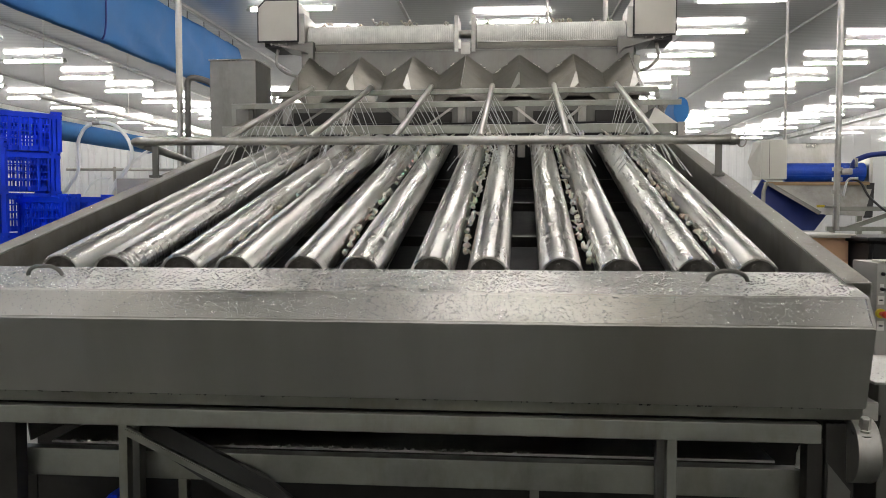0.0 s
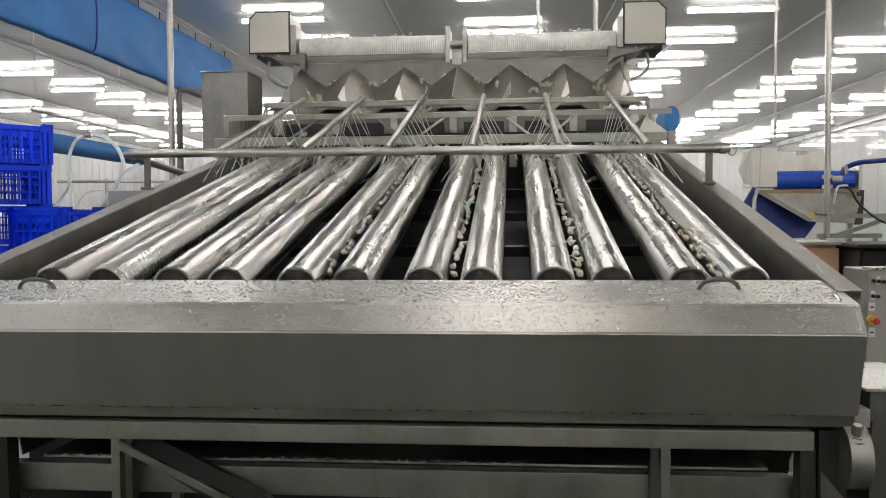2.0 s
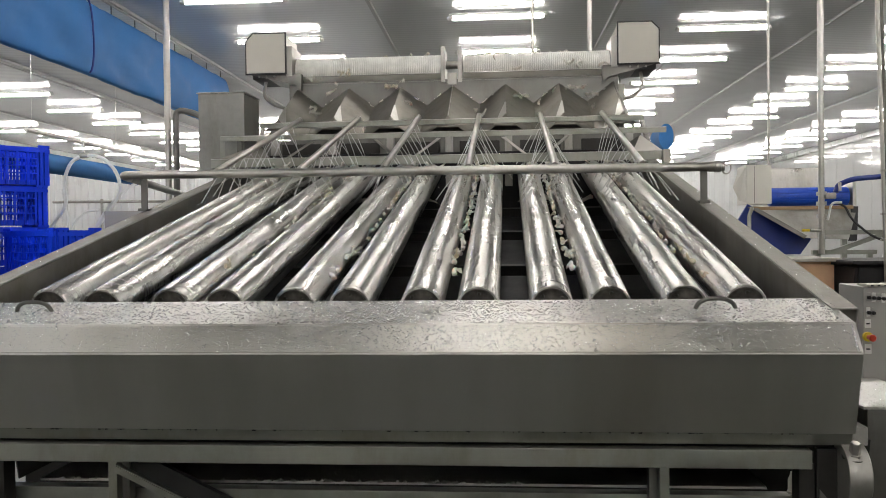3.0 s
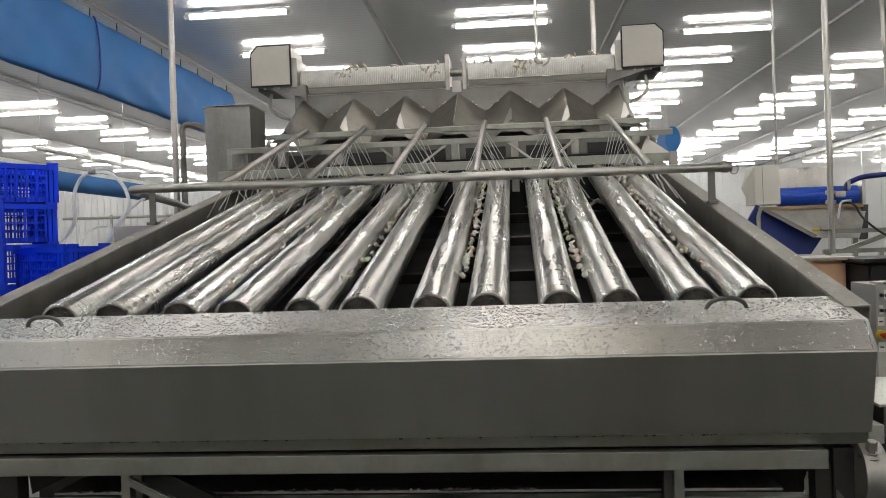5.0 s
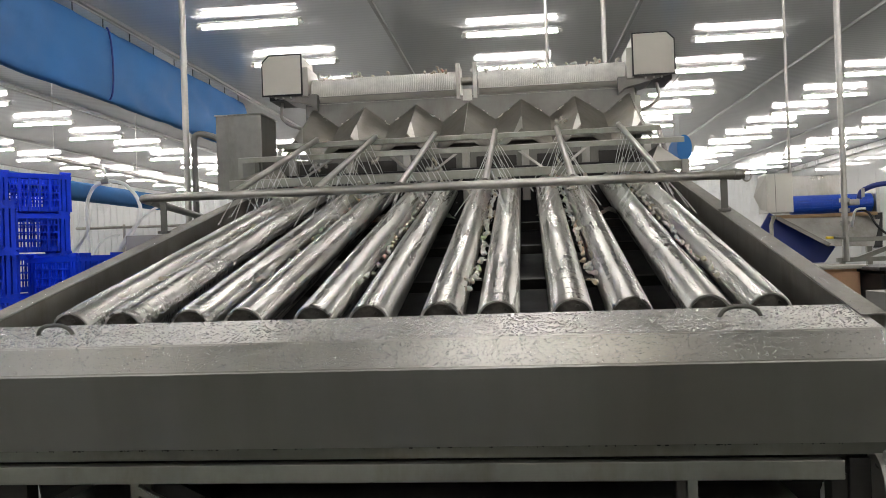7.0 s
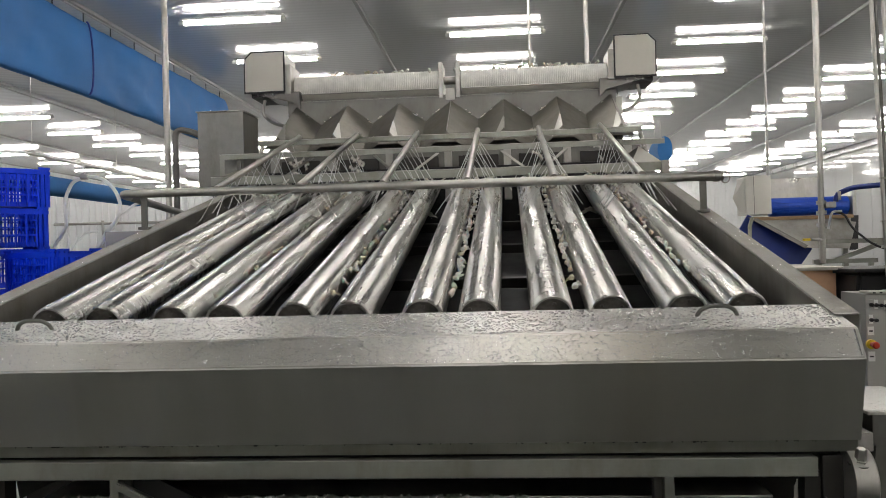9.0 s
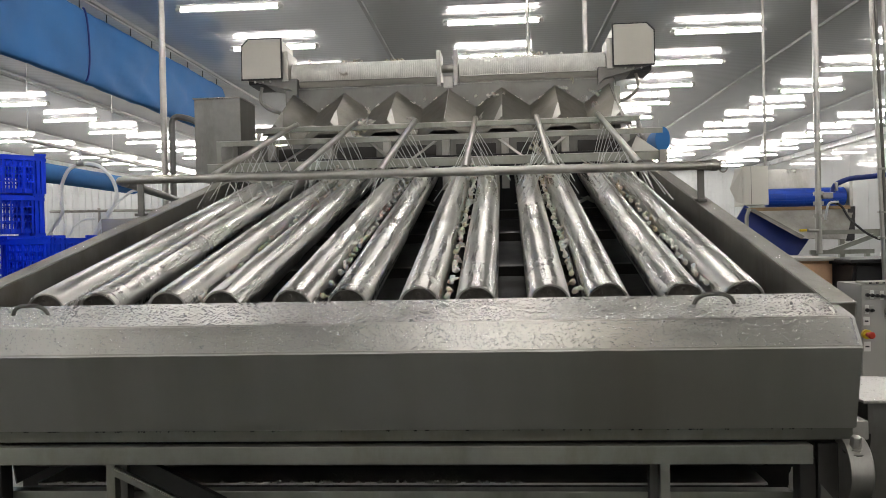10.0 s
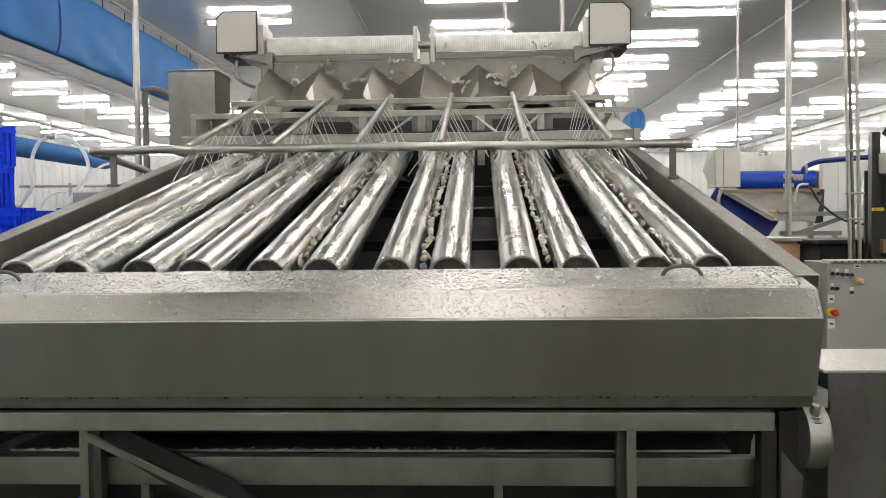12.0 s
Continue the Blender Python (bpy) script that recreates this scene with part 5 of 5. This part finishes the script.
def feed_path(x, lane, t0):
    """Up the belt, over the drum, down the valley: (time, place, tumble)."""
    return [(t0 - 1.7, (x, DY + 0.7, DZ + 0.115 - 0.7 * BELT_TILT), 0), (t0 - 1.2, (x, DY + 0.1, DZ + DR + 0.004), 5), (t0 - 0.65, (x, DY + 0.025, DZ + DR + 0.01), 15), (t0 - 0.36, (x, DY - 0.05, DZ + 0.082), 40), (t0 - 0.12, (x, DY - 0.088, DZ + 0.04), 70),
            (t0, (x, DY - 0.115, DZ - 0.04), 110), (t0 + 0.1, (x * 0.985, DY - 0.15, DZ - 0.14), 160), (t0 + 0.25, (x * 0.5 + lane * 0.5, 5.22, 2.345), 200),
            (t0 + 0.45, (lane, 4.93, 2.12), 230), (t0 + 0.6, (lane, 4.76, 1.96), 250)]


for li, x in enumerate(LANES):
    head_ = 0.14 + 0.06 * random.random()
    gap = (0.21, 0.17, 0.095, 0.066, 0.066, 0.095)[li]
    k = 0
    while head_ < START + SPEED * 13.5:
        k += 1
        head_ += gap * random.uniform(0.55, 1.45)
        turn = pose(0, 0, 0, random.uniform(-25, 25), random.uniform(0, 360), random.uniform(-14, 14))
        rows = []
        if head_ > START:
            due = (head_ - START) / SPEED
            t0 = max([f for f in FALLS if f < due - 0.3] or [FALLS[0]]) + random.gauss(0, 0.13)
            xx = x + random.uniform(-0.17, 0.17)
            if -0.14 < xx < 0.09:
                xx = -0.16 if x < 0 else 0.11
            path = feed_path(max(-1.05, min(0.98, xx)), x, t0)
            rest = [(max(due, t0 + 0.8), None)] + [(tt, None) for tt in (2, 4, 6, 8, 10, 12) if tt > max(due, t0 + 0.8) + 0.2]
            full = [(a, Matrix.Translation(b) @ pose(0, 0, 0, -c) @ turn) for a, b, c in path]
            full += [(a, along_lane(x, min(START, head_ - SPEED * a), k, a, turn)) for a, _ in rest]
            early = [q for q in full if q[0] <= 0.04]
            later = [q for q in full if 0.04 < q[0] < 11.97]
            after = [q for q in full if q[0] >= 11.97]
            if early:
                rows = [(0.0, early[-1][1])]
            else:
                lead = full[0][0]
                rows = [(0.0, Matrix.Translation((0, min(1.6, 0.42 * lead), -min(1.6, 0.42 * lead) * BELT_TILT)) @ full[0][1])]
            rows += later
            if after and later and after[0][0] - later[-1][0] > 0.01:
                f = (12.0 - later[-1][0]) / (after[0][0] - later[-1][0])
                rows.append((12.0, Matrix.Translation(later[-1][1].translation.lerp(after[0][1].translation, min(1, f))) @ after[0][1].to_3x3().to_4x4()))
            else:
                rows.append((12.0, rows[-1][1]))
        else:
            for tt in (0, 2, 4, 6, 8, 10, 12):
                rows.append((tt, along_lane(x, head_ - SPEED * tt, k, tt, turn)))
        add_shrimp([(round(a, 3), b) for a, b in rows])


def batch_rows(xx, lane, t0, turn, spread):
    """Rows for one that drops with a batch and stays in the inlet."""
    full = [(a, Matrix.Translation(b) @ pose(0, 0, 0, -c) @ turn) for a, b, c in feed_path(xx, lane, t0)]
    full.append((full[-1][0] + 0.3, Matrix.Translation((lane + spread, 4.74, 1.72)) @ turn))
    early = [p for p in full if p[0] <= 0.04]
    later = [p for p in full if 0.04 < p[0] < 11.97]
    after = [p for p in full if p[0] >= 11.97]
    lead = full[0][0]
    rows = [(0.0, early[-1][1] if early else Matrix.Translation((0, min(1.6, 0.42 * lead), -min(1.6, 0.42 * lead) * BELT_TILT)) @ full[0][1])] + later
    if after and later:
        w = min(1, (12.0 - later[-1][0]) / max(0.01, after[0][0] - later[-1][0]))
        rows.append((12.0, Matrix.Translation(later[-1][1].translation.lerp(after[0][1].translation, w)) @ after[0][1].to_3x3().to_4x4()))
    else:
        rows.append((12.0, rows[-1][1]))
    return [(round(a, 3), b) for a, b in rows]


# larger ones that drop with each batch and stay in the inlet
for f in FALLS[:11]:
    for q in range(9):
        xx = random.uniform(-1.04, -0.17) if q % 2 else random.uniform(0.12, 0.98)
        lane = min(LANES, key=lambda v: abs(v - xx))
        turn = pose(0, 0, 0, random.uniform(-30, 30), random.uniform(-20, 20), random.uniform(0, 360))
        add_shrimp(batch_rows(xx, lane, f + random.gauss(0.0, 0.11), turn, random.uniform(-0.1, 0.1)), BIG)

# loose clumps of small ones that ride the belts between them
CLUMPS = []
for q in range(4):
    bm = B()
    for k in range(4):
        b2 = B()
        b2.from_mesh(random.choice(KINDS))
        b2.transform(pose((k - 1.5) * 0.028 + random.uniform(-0.01, 0.01), random.uniform(-0.015, 0.015), random.uniform(-0.002, 0.006), random.uniform(-25, 25), random.uniform(-20, 20), random.uniform(0, 360)))
        tmp = bpy.data.meshes.new("clump_piece")
        b2.to_mesh(tmp)
        b2.free()
        bm.from_mesh(tmp)
        bpy.data.meshes.remove(tmp)
    CLUMPS.append(mesh("shrimp_clump", bm, (SHELL, SHELL3, SHELL2, SHELL)[q], 40))
for f in FALLS[:11]:
    for q in range(6):
        xx = random.uniform(-1.0, -0.2) if q % 2 else random.uniform(0.16, 0.94)
        lane = min(LANES, key=lambda v: abs(v - xx))
        ob = new("shrimp_clump", random.choice(CLUMPS))
        rows = batch_rows(xx, lane, f + random.gauss(0.0, 0.1), pose(0, 0, 0, 0, 0, random.uniform(-25, 25)), random.uniform(-0.05, 0.05))
        ob.matrix_basis = rows[0][1]
        tagged(ob, "loose clump of small pale raw shrimp", "shrimp", kind="stuff")
        SHRIMP.append((ob, rows))


# wet heaps that tumble where the lanes begin
HEAPS = []
for li, x in enumerate(LANES):
    rnd = random.Random(300 + li)
    for q in range(2):
        bm = B()
        for _ in range(13):
            y = rnd.uniform(4.15, 4.6)
            z = 1.348 + (y - 2.15) * 0.2272 + abs(rnd.gauss(0.0, 0.026))
            b2 = B()
            b2.from_mesh(rnd.choice(KINDS))
            b2.transform(pose(x + rnd.gauss(0, 0.06), y, z, rnd.uniform(-60, 60), rnd.uniform(-60, 60), rnd.uniform(0, 360)))
            tmp = bpy.data.meshes.new("heap_piece")
            b2.to_mesh(tmp)
            b2.free()
            bm.from_mesh(tmp)
            bpy.data.meshes.remove(tmp)
        HEAPS.append((whole("shrimp_heap", bm, (SHELL, SHELL3)[q], "tumbling heap of pale raw shrimp at a lane inlet", "shrimp", "shrimp heaps", "stuff"), li + q * 1.7))


# ---- what moves ----
def motions():
    for ob, rest, s in ROLLERS:
        walk(ob, [(k * 0.4, rest @ pose(0, 0, 0, 0, s * 75 * k, 0)) for k in range(31)])
    for ob, rest in DRUMS:
        walk(ob, [(k * 0.5, rest @ pose(0, 0, 0, 55 * k)) for k in range(25)])
    for ob, ph in JETS:
        at = ob.location.copy()
        walk(ob, [(k * 0.25, pose(at.x + 0.004 * math.sin(k * 2.1 + ph * 6), at.y + 0.012 * math.sin(k * 1.7 + ph * 9), at.z, 0.6 * math.sin(k * 2.9 + ph * 4), 0, 0)) for k in range(49)])
    for ob, q in SPLASH:
        at = ob.location.copy()
        walk(ob, [(k * 0.25, pose(at.x + 0.02 * math.sin(k * 2 + q * 2), at.y + 0.05 * math.sin(k * 1.3 + q), at.z + 0.012 * math.sin(k * 2.6 + q * 2.1))) for k in range(49)])
    for ob, q in HEAPS:
        at = ob.location.copy()
        walk(ob, [(k * 0.3, pose(at.x + 0.012 * math.sin(k * 2.2 + q * 2), at.y + 0.03 * math.sin(k * 1.6 + q), at.z + 0.008 * math.sin(k * 2.9 + q * 2.1))) for k in range(41)])
    for ob, rows in SHRIMP:
        walk(ob, rows)


motions()
